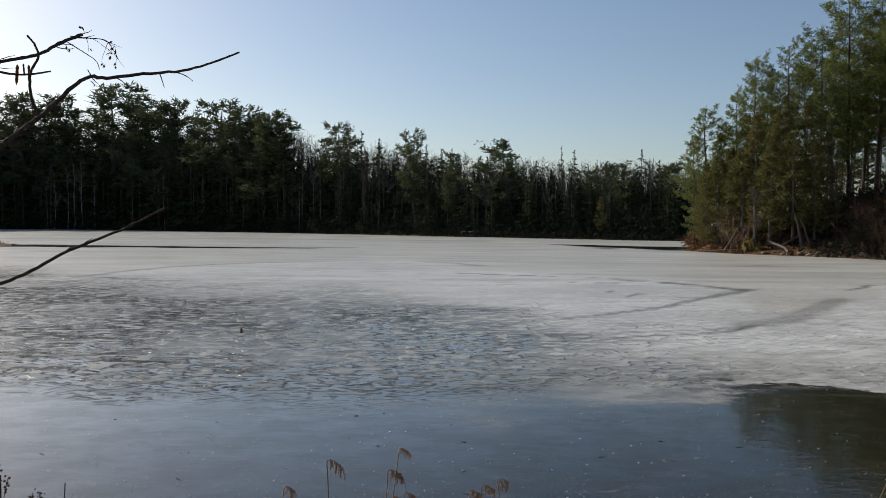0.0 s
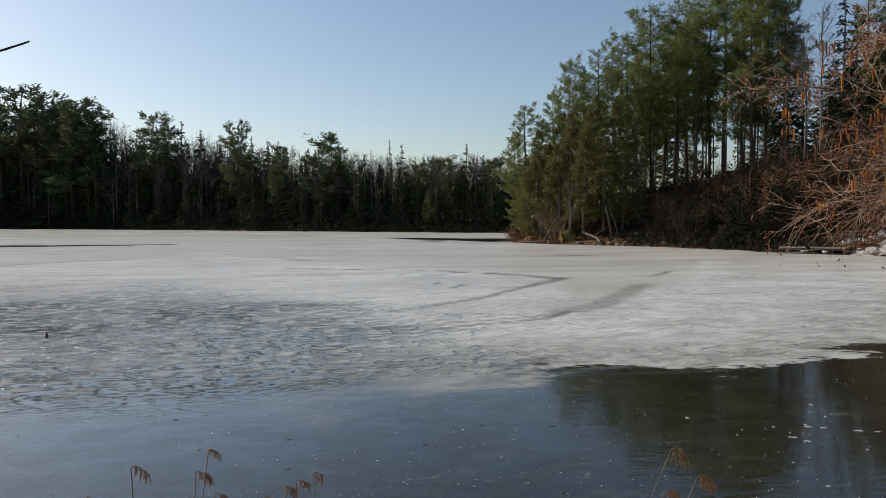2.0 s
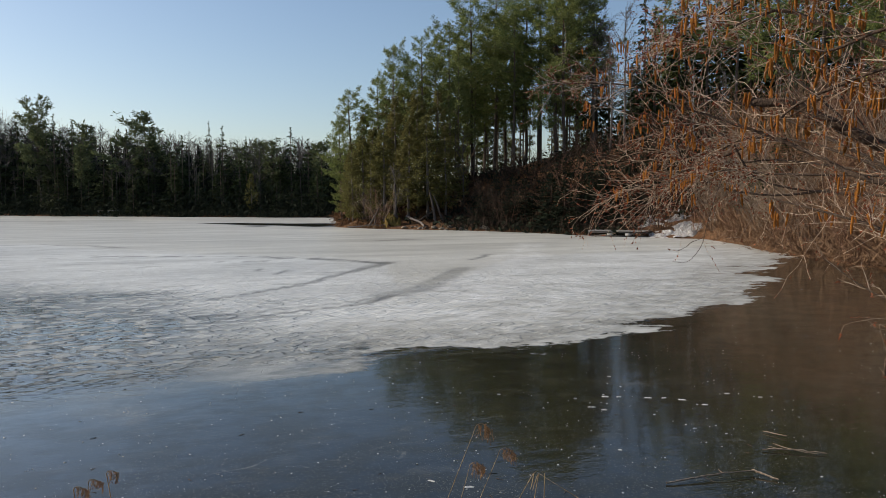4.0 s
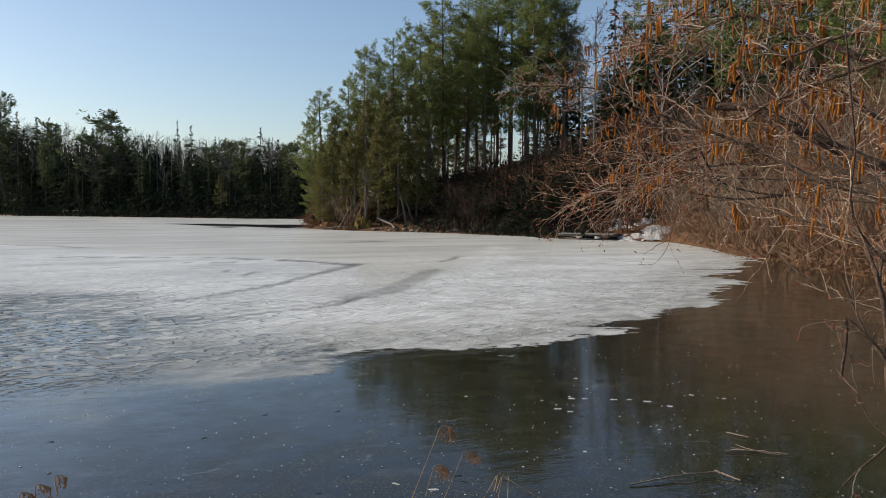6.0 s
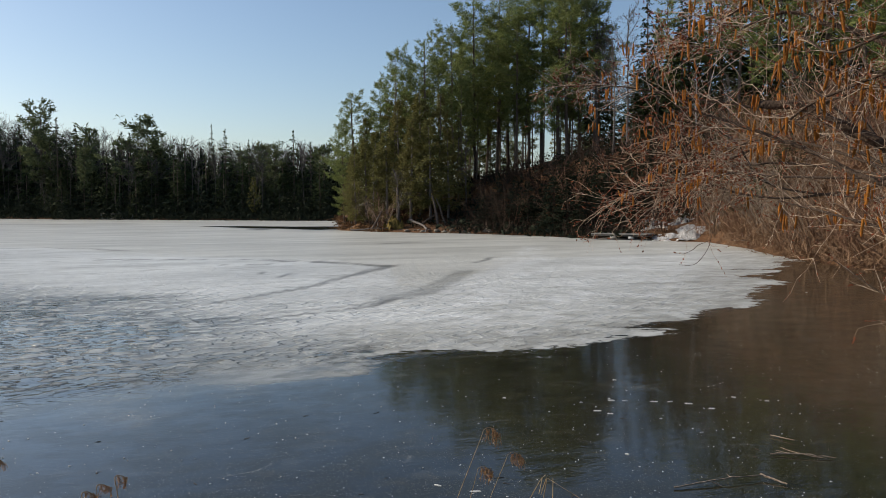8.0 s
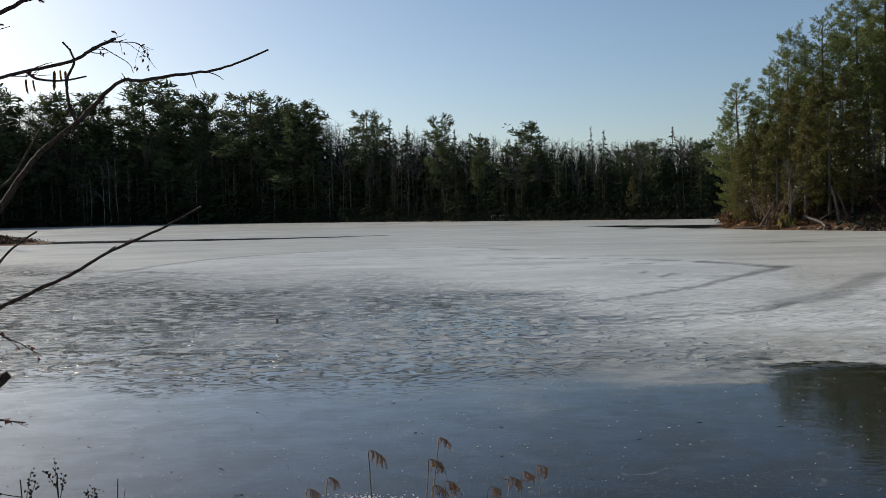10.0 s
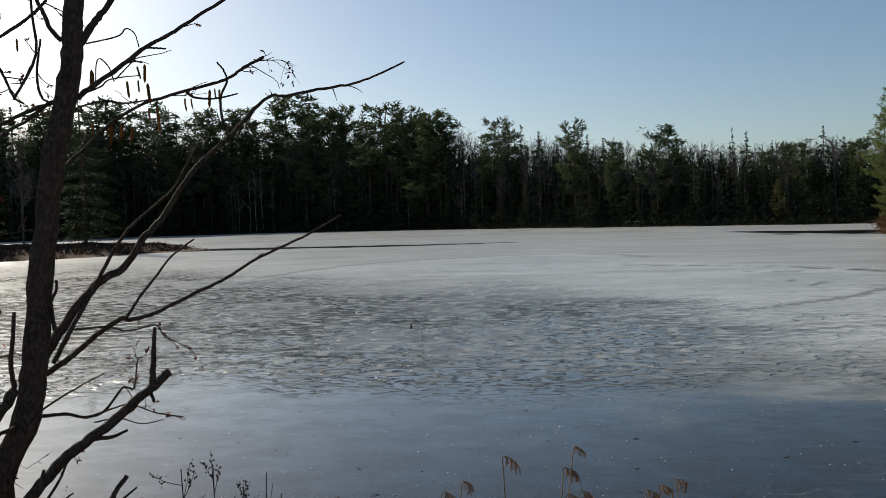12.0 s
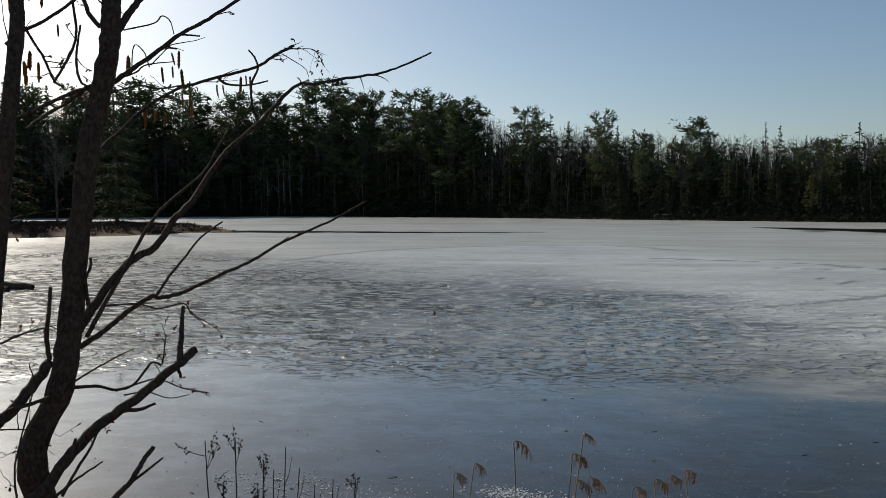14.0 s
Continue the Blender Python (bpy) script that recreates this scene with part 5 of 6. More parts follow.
def ice_spots():
    """White bubbles and flakes in the clear ice, chips and crumbs on it."""
    rng = np.random.default_rng(8)
    disc = []
    for k in range(3):
        a = np.linspace(0, 2 * np.pi, 14, endpoint=False)
        rr = 1 + 0.25 * np.sin(2 * a + k) + 0.1 * rng.normal(size=14)
        top = np.stack([np.cos(a) * rr * 0.7, np.sin(a) * rr * 0.7, 0 * a + 1], 1)
        low = np.stack([np.cos(a) * rr, np.sin(a) * rr, 0 * a], 1)
        v = np.vstack([low, top])
        f = [(j, (j + 1) % 14, 14 + (j + 1) % 14, 14 + j) for j in range(14)] + [(14, 15 + j, 16 + j, 17 + j) for j in range(0, 11, 2)] + [(14, 25, 26, 27)]
        disc.append(mesh_of("ice_bubble", v, f, SNOW))
    places = [(4.5, 6.26), (4.61, 6.2), (4.85, 6.06), (5.18, 5.64), (5.67, 5.9), (2.08, 4.75), (4.99, 6.0), (5.1, 5.87), (4.15, 5.98), (2.27, 4.55), (-3.33, 6.74), (4.21, 5.85)]
    places += [(rng.uniform(2.5, 7), rng.uniform(4.6, 8)) for _ in range(12)]
    for k, (x, y) in enumerate(places):
        s = rng.uniform(0.009, 0.018) if k < 12 else rng.uniform(0.004, 0.009)
        ob = new("ice_bubble", disc[k % 3])
        ob.matrix_world = Matrix.Translation((x, y, -0.0015)) @ Matrix.Rotation(rng.uniform(-1.1, -0.2), 4, "Z") @ Matrix.Diagonal((s * 2.3, s, 0.006, 1))
        tagged(ob, "flat white frozen bubble in the clear ice", "bubble", "bubbles in the ice")
    chips = Pile()
    for _ in range(2600):
        az, r = rng.uniform(-52, 56), 4.6 + 9 * rng.random() ** 1.4
        x, y = spot(az, r)
        s = 0.0008 + 0.0032 * rng.random() ** 2
        a = rng.uniform(0, 6.28)
        m = Matrix.Translation((x, y, 0.001 + (0.014 if r > 8.5 else 0))) @ Matrix.Rotation(a, 4, "Z") @ Matrix.Diagonal((s * rng.uniform(1, 2.5), s, s * 0.7, 1))
        chips.box((-1, -1, 0), (1, 1, 1), m)
    for _ in range(1000):
        patch = rng.random() < 0.55
        x, y = (rng.normal(-0.95, 0.14), rng.normal(4.98, 0.06)) if patch else (rng.normal(-2.25, 0.40), rng.normal(4.72, 0.12))
        s = rng.uniform(0.0012, 0.0045)
        m = Matrix.Translation((x, y, 0.0)) @ Matrix.Rotation(rng.uniform(0, 6.28), 4, "Z") @ Matrix.Diagonal((s * rng.uniform(1, 2), s, s * 0.7, 1))
        chips.box((-1, -1, 0), (1, 1, 1), m)
    tagged(new("ice_chips", chips.mesh("ice_chips", SNOW)), "small white frost crumbs scattered over the ice", "ice crumbs", kind="stuff")
    litter = Pile()
    for _ in range(160):
        az, r = rng.uniform(-52, 56), 4.6 + 14 * rng.random() ** 1.5
        x, y = spot(az, r)
        d = rng.normal(size=3) * np.array([1, 1, 0.05])
        d *= rng.uniform(0.02, 0.07) / np.linalg.norm(d)
        o = np.array([x, y, 0.002 + (0.016 if r > 8.5 else 0)])
        litter.tube([o, o + d * 0.5 + np.array([0, 0, 0.001]), o + d], (0.003, 0.0015), 3)
    tagged(new("twig_litter", litter.mesh("twig_litter", BARK_ALDER)), "small dark twigs and needles strewn over the ice", "litter", kind="stuff")


ice_spots()


# ---- alders by the camera ----
def catkin_mesh(seed):
    rng = np.random.default_rng(seed)
    p = Pile()
    s = np.linspace(0, 1, 12)
    path = np.stack([0.10 * s ** 2 * rng.normal() * 0.6, 0.10 * s ** 2 * rng.normal() * 0.6, -s], 1)
    p.tube(path, [0.02] + [0.062 + 0.014 * (k % 2) for k in range(9)] + [0.045, 0.012], 6)
    return p.mesh("catkin", CATKIN, True)


CATKINS = [catkin_mesh(k) for k in range(4)]


class Alder:
    def __init__(self, label, group, bark, twig_material, seed, bud_size=0.010):
        self.ob = thing("alder_tree", label, "alder", group)
        self.bark, self.twig, self.bud = bark, twig_material, bud_size
        self.rng = np.random.default_rng(seed)
        self.ends = []

    def limb(self, points, r0, r1, name="limb", kink=0.4):
        n = max(8, 5 * len(points))
        path = curve_through(points, n)
        path[1:-1] += self.rng.normal(size=(n - 2, 3)) * (r0 + r1) * 0.5 * kink * 0.35
        p = Pile()
        s = np.linspace(0, 1, n)
        radii = (r0 + (r1 - r0) * s) * (1 + 0.04 * self.rng.normal(size=n))
        p.tube(path, list(np.abs(radii)), 10 if r0 > 0.02 else 6)
        self.last = part(name, p.mesh(name, self.bark, True), self.ob)
        return path

    def twigs(self, path, count, length, start=0.1, up=0.25, bushy=3, thick=0.0028, way=None, sag=0.0):
        """Side twigs with their own spurs and buds along a limb."""
        rng, p, buds = self.rng, Pile(), Pile()
        for _ in range(count):
            q = rng.uniform(start, 1.0)
            k = q * (len(path) - 1)
            i = min(int(k), len(path) - 2)
            o = path[i] + (path[i + 1] - path[i]) * (k - i)
            t = path[i + 1] - path[i]
            t = t / (np.linalg.norm(t) + 1e-9)
            d = t * 0.6 + rng.normal(size=3) * 0.55 + np.array([0, 0, up])
            if way is not None:
                d = d + np.array(way)
            d /= np.linalg.norm(d)
            L = length * rng.uniform(0.4, 1.1)
            s = np.linspace(0, 1, 6)[:, None]
            tw = o + d * L * s + np.cumsum(rng.normal(size=(6, 3)), 0) * 0.035 * L * s ** 0.5 + np.array([0, 0, 1.0]) * L * (rng.uniform(-0.35, 0.3) + sag) * s ** 2
            p.tube(tw, (thick * 1.5, thick * 0.6), 4)
            self.ends.append(tw[-1])
            for _ in range(bushy):
                j = rng.integers(1, 6)
                e = d * 0.5 + rng.normal(size=3) * 0.6 + np.array([0, 0, up * 0.5])
                l2 = L * rng.uniform(0.2, 0.5)
                sp = np.array([tw[j], tw[j] + e * l2 * 0.35 + rng.normal(size=3) * 0.07 * l2, tw[j] + e * l2 * 0.7 + rng.normal(size=3) * 0.09 * l2, tw[j] + e * l2])
                p.tube(sp, (thick * 0.9, thick * 0.45), 3)
                self.ends.append(sp[-1])
                m = 4
                c = sp[0] + (sp[-1] - sp[0]) * rng.uniform(0.3, 1, (m, 1))
                buds.sprays(c, e + rng.normal(size=(m, 3)) * 0.5, np.full(m, self.bud * 2.2), np.full(m, self.bud), rng)
        tagged(part("twig_spray", p.mesh("twig_spray", self.twig), self.last), kind="stuff")
        if buds.n:
            tagged(part("bud_spray", buds.mesh("bud_spray", BUD), self.last, "red-brown buds"), kind="stuff")

    def catkins(self, count, length, loose=0.3):
        rng = self.rng
        ends = [self.ends[i] for i in rng.permutation(len(self.ends))]
        made = 0
        for e in ends:
            for _ in range(int(rng.integers(1, 5))):
                if made >= count:
                    return
                L = length * rng.uniform(0.6, 1.15)
                o = e + rng.normal(size=3) * np.array([loose, loose, 0.12]) * length
                m = Matrix.Translation(o) @ Matrix.Rotation(rng.uniform(0, 6.28), 4, "Z") @ Matrix.Rotation(rng.normal() * 0.10, 4, "X") @ Matrix.Diagonal((L * 1.05, L * 1.05, L, 1))
                part("catkin", CATKINS[int(rng.integers(4))], self.ob, at=m)
                made += 1


def left_alder():
    al = Alder("dark leafless alder leaning over the bank, with broken limbs", "alders on the bank", BARK_ALDER, BARK_ALDER, 51, 0.007)
    limb = al.limb
    limb([(-1.50, 2.10, 0.25), (-1.76, 1.83, 1.04), (-1.72, 1.89, 1.34), (-1.71, 1.92, 1.50), (-1.70, 1.95, 1.75), (-1.68, 1.99, 2.05), (-1.65, 2.04, 2.31), (-1.64, 2.06, 2.45), (-1.65, 2.08, 2.54), (-1.64, 2.11, 2.71), (-1.63, 2.14, 2.91)], 0.0419, 0.0263, "trunk", 0.12)
    limb([(-1.75, 1.95, 0.25), (-1.80, 1.64, 1.11), (-1.80, 1.69, 1.38), (-1.80, 1.74, 1.69), (-1.79, 1.79, 2.09), (-1.79, 1.84, 2.41), (-1.81, 1.87, 2.54), (-1.81, 1.92, 2.78)], 0.0322, 0.0160, "trunk", 0.12)
    limb([(-1.65, 2.08, 2.43), (-1.63, 2.13, 2.51), (-1.61, 2.18, 2.58), (-1.55, 2.25, 2.71)], 0.0140, 0.0083)
    a = limb([(-1.67, 2.07, 2.27), (-1.65, 2.13, 2.32), (-1.61, 2.21, 2.39), (-1.55, 2.30, 2.48), (-1.50, 2.38, 2.54), (-1.43, 2.46, 2.62), (-1.35, 2.56, 2.71)], 0.0088, 0.0058)
    al.twigs(a, 5, 0.16, 0.2, up=0.20, bushy=1, thick=0.0016)
    limb([(-1.56, 2.31, 2.48), (-1.53, 2.33, 2.48), (-1.51, 2.35, 2.48)], 0.0037, 0.0028)
    a = limb([(-1.71, 2.08, 2.08), (-1.68, 2.14, 2.14), (-1.63, 2.22, 2.23), (-1.57, 2.29, 2.29), (-1.51, 2.37, 2.33), (-1.43, 2.46, 2.37), (-1.38, 2.52, 2.40), (-1.34, 2.58, 2.45), (-1.30, 2.64, 2.49)], 0.0053, 0.0059)
    al.twigs(a, 7, 0.12, 0.3, up=0.10, bushy=1, thick=0.0013)
    limb([(-1.49, 2.42, 2.35), (-1.47, 2.45, 2.33), (-1.42, 2.50, 2.33), (-1.36, 2.55, 2.35)], 0.0047, 0.0029)
    limb([(-1.42, 2.52, 2.46), (-1.40, 2.53, 2.43), (-1.39, 2.53, 2.39), (-1.41, 2.52, 2.34), (-1.41, 2.52, 2.27), (-1.39, 2.53, 2.19)], 0.0029, 0.0049)
    a = limb([(-1.33, 2.62, 2.48), (-1.28, 2.65, 2.48), (-1.24, 2.68, 2.48), (-1.22, 2.70, 2.45)], 0.0019, 0.0012)
    al.twigs(a, 7, 0.10, 0.0, up=-0.40, bushy=1, thick=0.0007)
    limb([(-1.34, 2.62, 2.46), (-1.31, 2.64, 2.44), (-1.27, 2.67, 2.41), (-1.26, 2.68, 2.38)], 0.0019, 0.0010)
    a = limb([(-1.72, 1.97, 1.51), (-1.70, 2.03, 1.59), (-1.66, 2.09, 1.68), (-1.63, 2.14, 1.73), (-1.60, 2.20, 1.76), (-1.56, 2.25, 1.85), (-1.53, 2.31, 1.91), (-1.51, 2.35, 1.97), (-1.47, 2.40, 2.06), (-1.44, 2.45, 2.12), (-1.38, 2.51, 2.19), (-1.35, 2.56, 2.25), (-1.28, 2.62, 2.34), (-1.23, 2.67, 2.35), (-1.13, 2.75, 2.38), (-1.04, 2.81, 2.40), (-0.96, 2.86, 2.43), (-0.85, 2.92, 2.49)], 0.0147, 0.0036)
    al.twigs(a, 8, 0.07, 0.5, up=0.20, bushy=0, thick=0.0016)
    a = limb([(-1.69, 1.97, 1.49), (-1.66, 2.04, 1.61), (-1.64, 2.09, 1.69), (-1.61, 2.15, 1.80), (-1.59, 2.20, 1.87), (-1.55, 2.27, 1.94), (-1.50, 2.34, 2.01), (-1.48, 2.39, 2.09), (-1.46, 2.44, 2.17)], 0.0069, 0.0033)
    al.twigs(a, 3, 0.14, 0.7, up=0.20, bushy=0, thick=0.0014)
    a = limb([(-1.71, 1.96, 1.46), (-1.67, 2.02, 1.50), (-1.64, 2.09, 1.55), (-1.59, 2.16, 1.60), (-1.59, 2.20, 1.59), (-1.55, 2.26, 1.60), (-1.50, 2.32, 1.63), (-1.46, 2.39, 1.66), (-1.39, 2.46, 1.70), (-1.31, 2.53, 1.76), (-1.24, 2.60, 1.80), (-1.15, 2.67, 1.85), (-1.06, 2.74, 1.91)], 0.0094, 0.0040)
    al.twigs(a, 5, 0.06, 0.3, up=0.20, bushy=0, thick=0.0017)
    limb([(-1.58, 2.17, 1.60), (-1.57, 2.23, 1.66), (-1.55, 2.29, 1.72), (-1.52, 2.35, 1.79), (-1.48, 2.42, 1.84)], 0.0053, 0.0029)
    limb([(-1.68, 1.70, 1.06), (-1.65, 1.75, 1.10), (-1.62, 1.80, 1.17), (-1.58, 1.87, 1.24), (-1.54, 1.92, 1.28), (-1.49, 1.99, 1.33), (-1.45, 2.04, 1.38), (-1.43, 2.07, 1.40), (-1.40, 2.12, 1.44)], 0.0174, 0.0128, "broken_limb", 0.25)
    limb([(-1.43, 2.07, 1.39), (-1.43, 2.08, 1.45), (-1.43, 2.09, 1.52), (-1.43, 2.10, 1.58)], 0.0108, 0.0051, "broken_limb", 0.25)
    limb([(-1.44, 2.07, 1.39), (-1.42, 2.06, 1.37), (-1.42, 2.06, 1.36)], 0.0066, 0.0042, "broken_limb", 0.25)
    limb([(-1.54, 1.93, 1.28), (-1.49, 1.95, 1.28), (-1.44, 1.96, 1.30)], 0.0073, 0.0041, "broken_limb", 0.25)
    limb([(-1.62, 1.82, 1.17), (-1.62, 1.82, 1.19), (-1.61, 1.82, 1.22)], 0.0072, 0.0041, "broken_limb", 0.25)
    limb([(-1.43, 1.72, 1.07), (-1.41, 1.75, 1.10), (-1.39, 1.78, 1.13), (-1.38, 1.81, 1.17), (-1.36, 1.84, 1.21)], 0.0089, 0.0062, "broken_limb", 0.25)
    limb([(-1.40, 1.79, 1.12), (-1.36, 1.80, 1.15), (-1.31, 1.81, 1.19)], 0.0053, 0.0030, "broken_limb", 0.25)
    limb([(-1.61, 1.70, 1.07), (-1.60, 1.75, 1.09), (-1.59, 1.80, 1.11), (-1.56, 1.87, 1.14)], 0.0054, 0.0025)
    a = limb([(-1.61, 1.76, 1.07), (-1.59, 1.79, 1.13), (-1.57, 1.83, 1.19), (-1.56, 1.86, 1.24), (-1.55, 1.88, 1.25)], 0.0047, 0.0025)
    al.twigs(a, 4, 0.05, 0.5, up=0.00, bushy=1, thick=0.0010)
    a = limb([(-1.72, 1.93, 1.34), (-1.68, 2.00, 1.33), (-1.65, 2.05, 1.31), (-1.62, 2.10, 1.32), (-1.59, 2.15, 1.38), (-1.58, 2.19, 1.37), (-1.58, 2.21, 1.43), (-1.59, 2.23, 1.46)], 0.0060, 0.0018)
    al.twigs(a, 7, 0.09, 0.3, up=0.05, bushy=1, thick=0.0011)
    a = limb([(-1.67, 2.07, 1.30), (-1.64, 2.12, 1.31), (-1.59, 2.18, 1.32), (-1.54, 2.24, 1.28), (-1.48, 2.31, 1.25)], 0.0035, 0.0018)
    al.twigs(a, 6, 0.07, 0.3, up=-0.10, bushy=1, thick=0.0010)
    limb([(-1.66, 2.10, 1.28), (-1.62, 2.16, 1.28), (-1.57, 2.21, 1.25), (-1.53, 2.27, 1.25)], 0.0026, 0.0015)
    limb([(-1.72, 1.93, 1.35), (-1.69, 2.03, 1.39), (-1.64, 2.13, 1.43)], 0.0034, 0.0018)
    limb([(-1.67, 1.96, 1.59), (-1.67, 1.95, 1.67), (-1.65, 1.95, 1.71), (-1.64, 1.94, 1.74)], 0.0060, 0.0034)
    limb([(-1.77, 1.68, 1.27), (-1.75, 1.74, 1.32), (-1.74, 1.80, 1.37), (-1.73, 1.86, 1.43)], 0.0161, 0.0154)
    limb([(-1.74, 1.71, 1.32), (-1.71, 1.80, 1.33), (-1.72, 1.86, 1.33)], 0.0056, 0.0068)
    limb([(-1.73, 1.86, 1.44), (-1.72, 1.84, 1.51), (-1.70, 1.83, 1.58), (-1.69, 1.83, 1.66)], 0.0075, 0.0050, "broken_limb", 0.25)
    a = limb([(-1.68, 2.03, 1.58), (-1.61, 2.11, 1.58), (-1.57, 2.16, 1.56), (-1.51, 2.22, 1.57), (-1.50, 2.25, 1.53), (-1.47, 2.29, 1.50), (-1.44, 2.33, 1.46)], 0.0035, 0.0015)
    al.twigs(a, 5, 0.05, 0.3, up=0.00, bushy=1, thick=0.0009)
    a = limb([(-1.86, 1.87, 2.38), (-1.84, 1.92, 2.43), (-1.82, 1.98, 2.47), (-1.78, 2.05, 2.54), (-1.76, 2.10, 2.60)], 0.0061, 0.0046)
    al.twigs(a, 4, 0.15, 0.0, up=-0.10, bushy=1, thick=0.0015)
    a = limb([(-1.86, 1.94, 2.45), (-1.82, 1.97, 2.36), (-1.80, 1.99, 2.29), (-1.78, 2.01, 2.27)], 0.0044, 0.0036)
    al.twigs(a, 4, 0.12, 0.1, up=0.00, bushy=1, thick=0.0014)
    a = limb([(-1.80, 1.99, 2.28), (-1.77, 2.04, 2.39), (-1.77, 2.06, 2.46), (-1.78, 2.06, 2.55), (-1.79, 2.07, 2.60)], 0.0044, 0.0037)
    al.twigs(a, 5, 0.12, 0.0, up=0.20, bushy=1, thick=0.0014)
    limb([(-1.68, 2.06, 2.46), (-1.71, 2.05, 2.50), (-1.73, 2.04, 2.56), (-1.76, 2.03, 2.62)], 0.0070, 0.0054)
    a = limb([(-1.72, 2.02, 2.46), (-1.73, 2.01, 2.36), (-1.72, 2.01, 2.29), (-1.70, 2.02, 2.27), (-1.68, 2.04, 2.27)], 0.0035, 0.0044)
    al.twigs(a, 3, 0.10, 0.0, up=0.00, bushy=1, thick=0.0013)
    a = limb([(-1.80, 1.79, 2.13), (-1.75, 1.88, 2.19), (-1.71, 1.96, 2.24), (-1.69, 2.03, 2.27)], 0.0050, 0.0071)
    al.twigs(a, 5, 0.14, 0.0, up=0.10, bushy=2, thick=0.0014)
    limb([(-1.76, 1.83, 2.12), (-1.74, 1.89, 2.17), (-1.72, 1.95, 2.21), (-1.70, 2.02, 2.27)], 0.0050, 0.0053)
    a = limb([(-1.74, 1.71, 1.85), (-1.72, 1.77, 1.87), (-1.70, 1.84, 1.88), (-1.67, 1.91, 1.89)], 0.0032, 0.0017)
    al.twigs(a, 5, 0.10, 0.0, up=0.00, bushy=1, thick=0.0012)
    a = limb([(-1.75, 1.69, 1.51), (-1.74, 1.78, 1.53), (-1.72, 1.86, 1.54)], 0.0032, 0.0026)
    al.twigs(a, 5, 0.10, 0.0, up=0.10, bushy=1, thick=0.0011)
    a = limb([(-1.76, 1.69, 1.27), (-1.75, 1.77, 1.25), (-1.73, 1.86, 1.22)], 0.0024, 0.0017)
    al.twigs(a, 5, 0.12, 0.0, up=0.10, bushy=1, thick=0.0011)
    a = limb([(-1.66, 1.65, 1.09), (-1.68, 1.67, 1.19), (-1.67, 1.73, 1.38), (-1.70, 1.75, 1.45)], 0.0031, 0.0016)
    al.twigs(a, 4, 0.09, 0.0, up=0.10, bushy=1, thick=0.0010)
    limb([(-1.64, 2.12, 2.46), (-1.57, 2.18, 2.49), (-1.56, 2.21, 2.52), (-1.55, 2.24, 2.51), (-1.55, 2.26, 2.47)], 0.0026, 0.0018)
    limb([(-1.66, 2.10, 2.30), (-1.62, 2.15, 2.33), (-1.61, 2.19, 2.36), (-1.55, 2.26, 2.38)], 0.0035, 0.0018)
    limb([(-1.59, 2.18, 2.35), (-1.61, 2.18, 2.40), (-1.64, 2.17, 2.42), (-1.66, 2.18, 2.33)], 0.0021, 0.0018)
    limb([(-1.60, 2.20, 2.36), (-1.57, 2.22, 2.40), (-1.56, 2.24, 2.42), (-1.54, 2.26, 2.42)], 0.0021, 0.0018)
    a = limb([(-1.69, 2.08, 2.25), (-1.63, 2.17, 2.29), (-1.60, 2.24, 2.29), (-1.55, 2.32, 2.31)], 0.0035, 0.0028)
    al.twigs(a, 3, 0.05, 0.3, up=-0.20, bushy=0, thick=0.0012)
    al.ends = [np.array(e) for e in (
        (-1.55, 2.27, 2.41), (-1.55, 2.26, 2.36), (-1.54, 2.27, 2.4), (-1.56, 2.32, 2.28), (-1.55, 2.33, 2.27), (-1.59, 2.24, 2.22), (-1.64, 2.2, 2.22), (-1.66, 2.18, 2.38), (-1.43, 2.52, 2.37),
        (-1.5, 2.47, 2.33), (-1.86, 1.95, 2.53), (-1.86, 1.95, 2.37), (-1.86, 1.95, 2.43), (-1.81, 2.04, 2.47), (-1.8, 2.05, 2.5), (-1.88, 1.94, 2.53), (-1.84, 1.96, 2.55), (-1.64, 2.26, 2.3), (-1.87, 1.94, 2.34))]
    al.catkins(36, 0.062, 0.25)


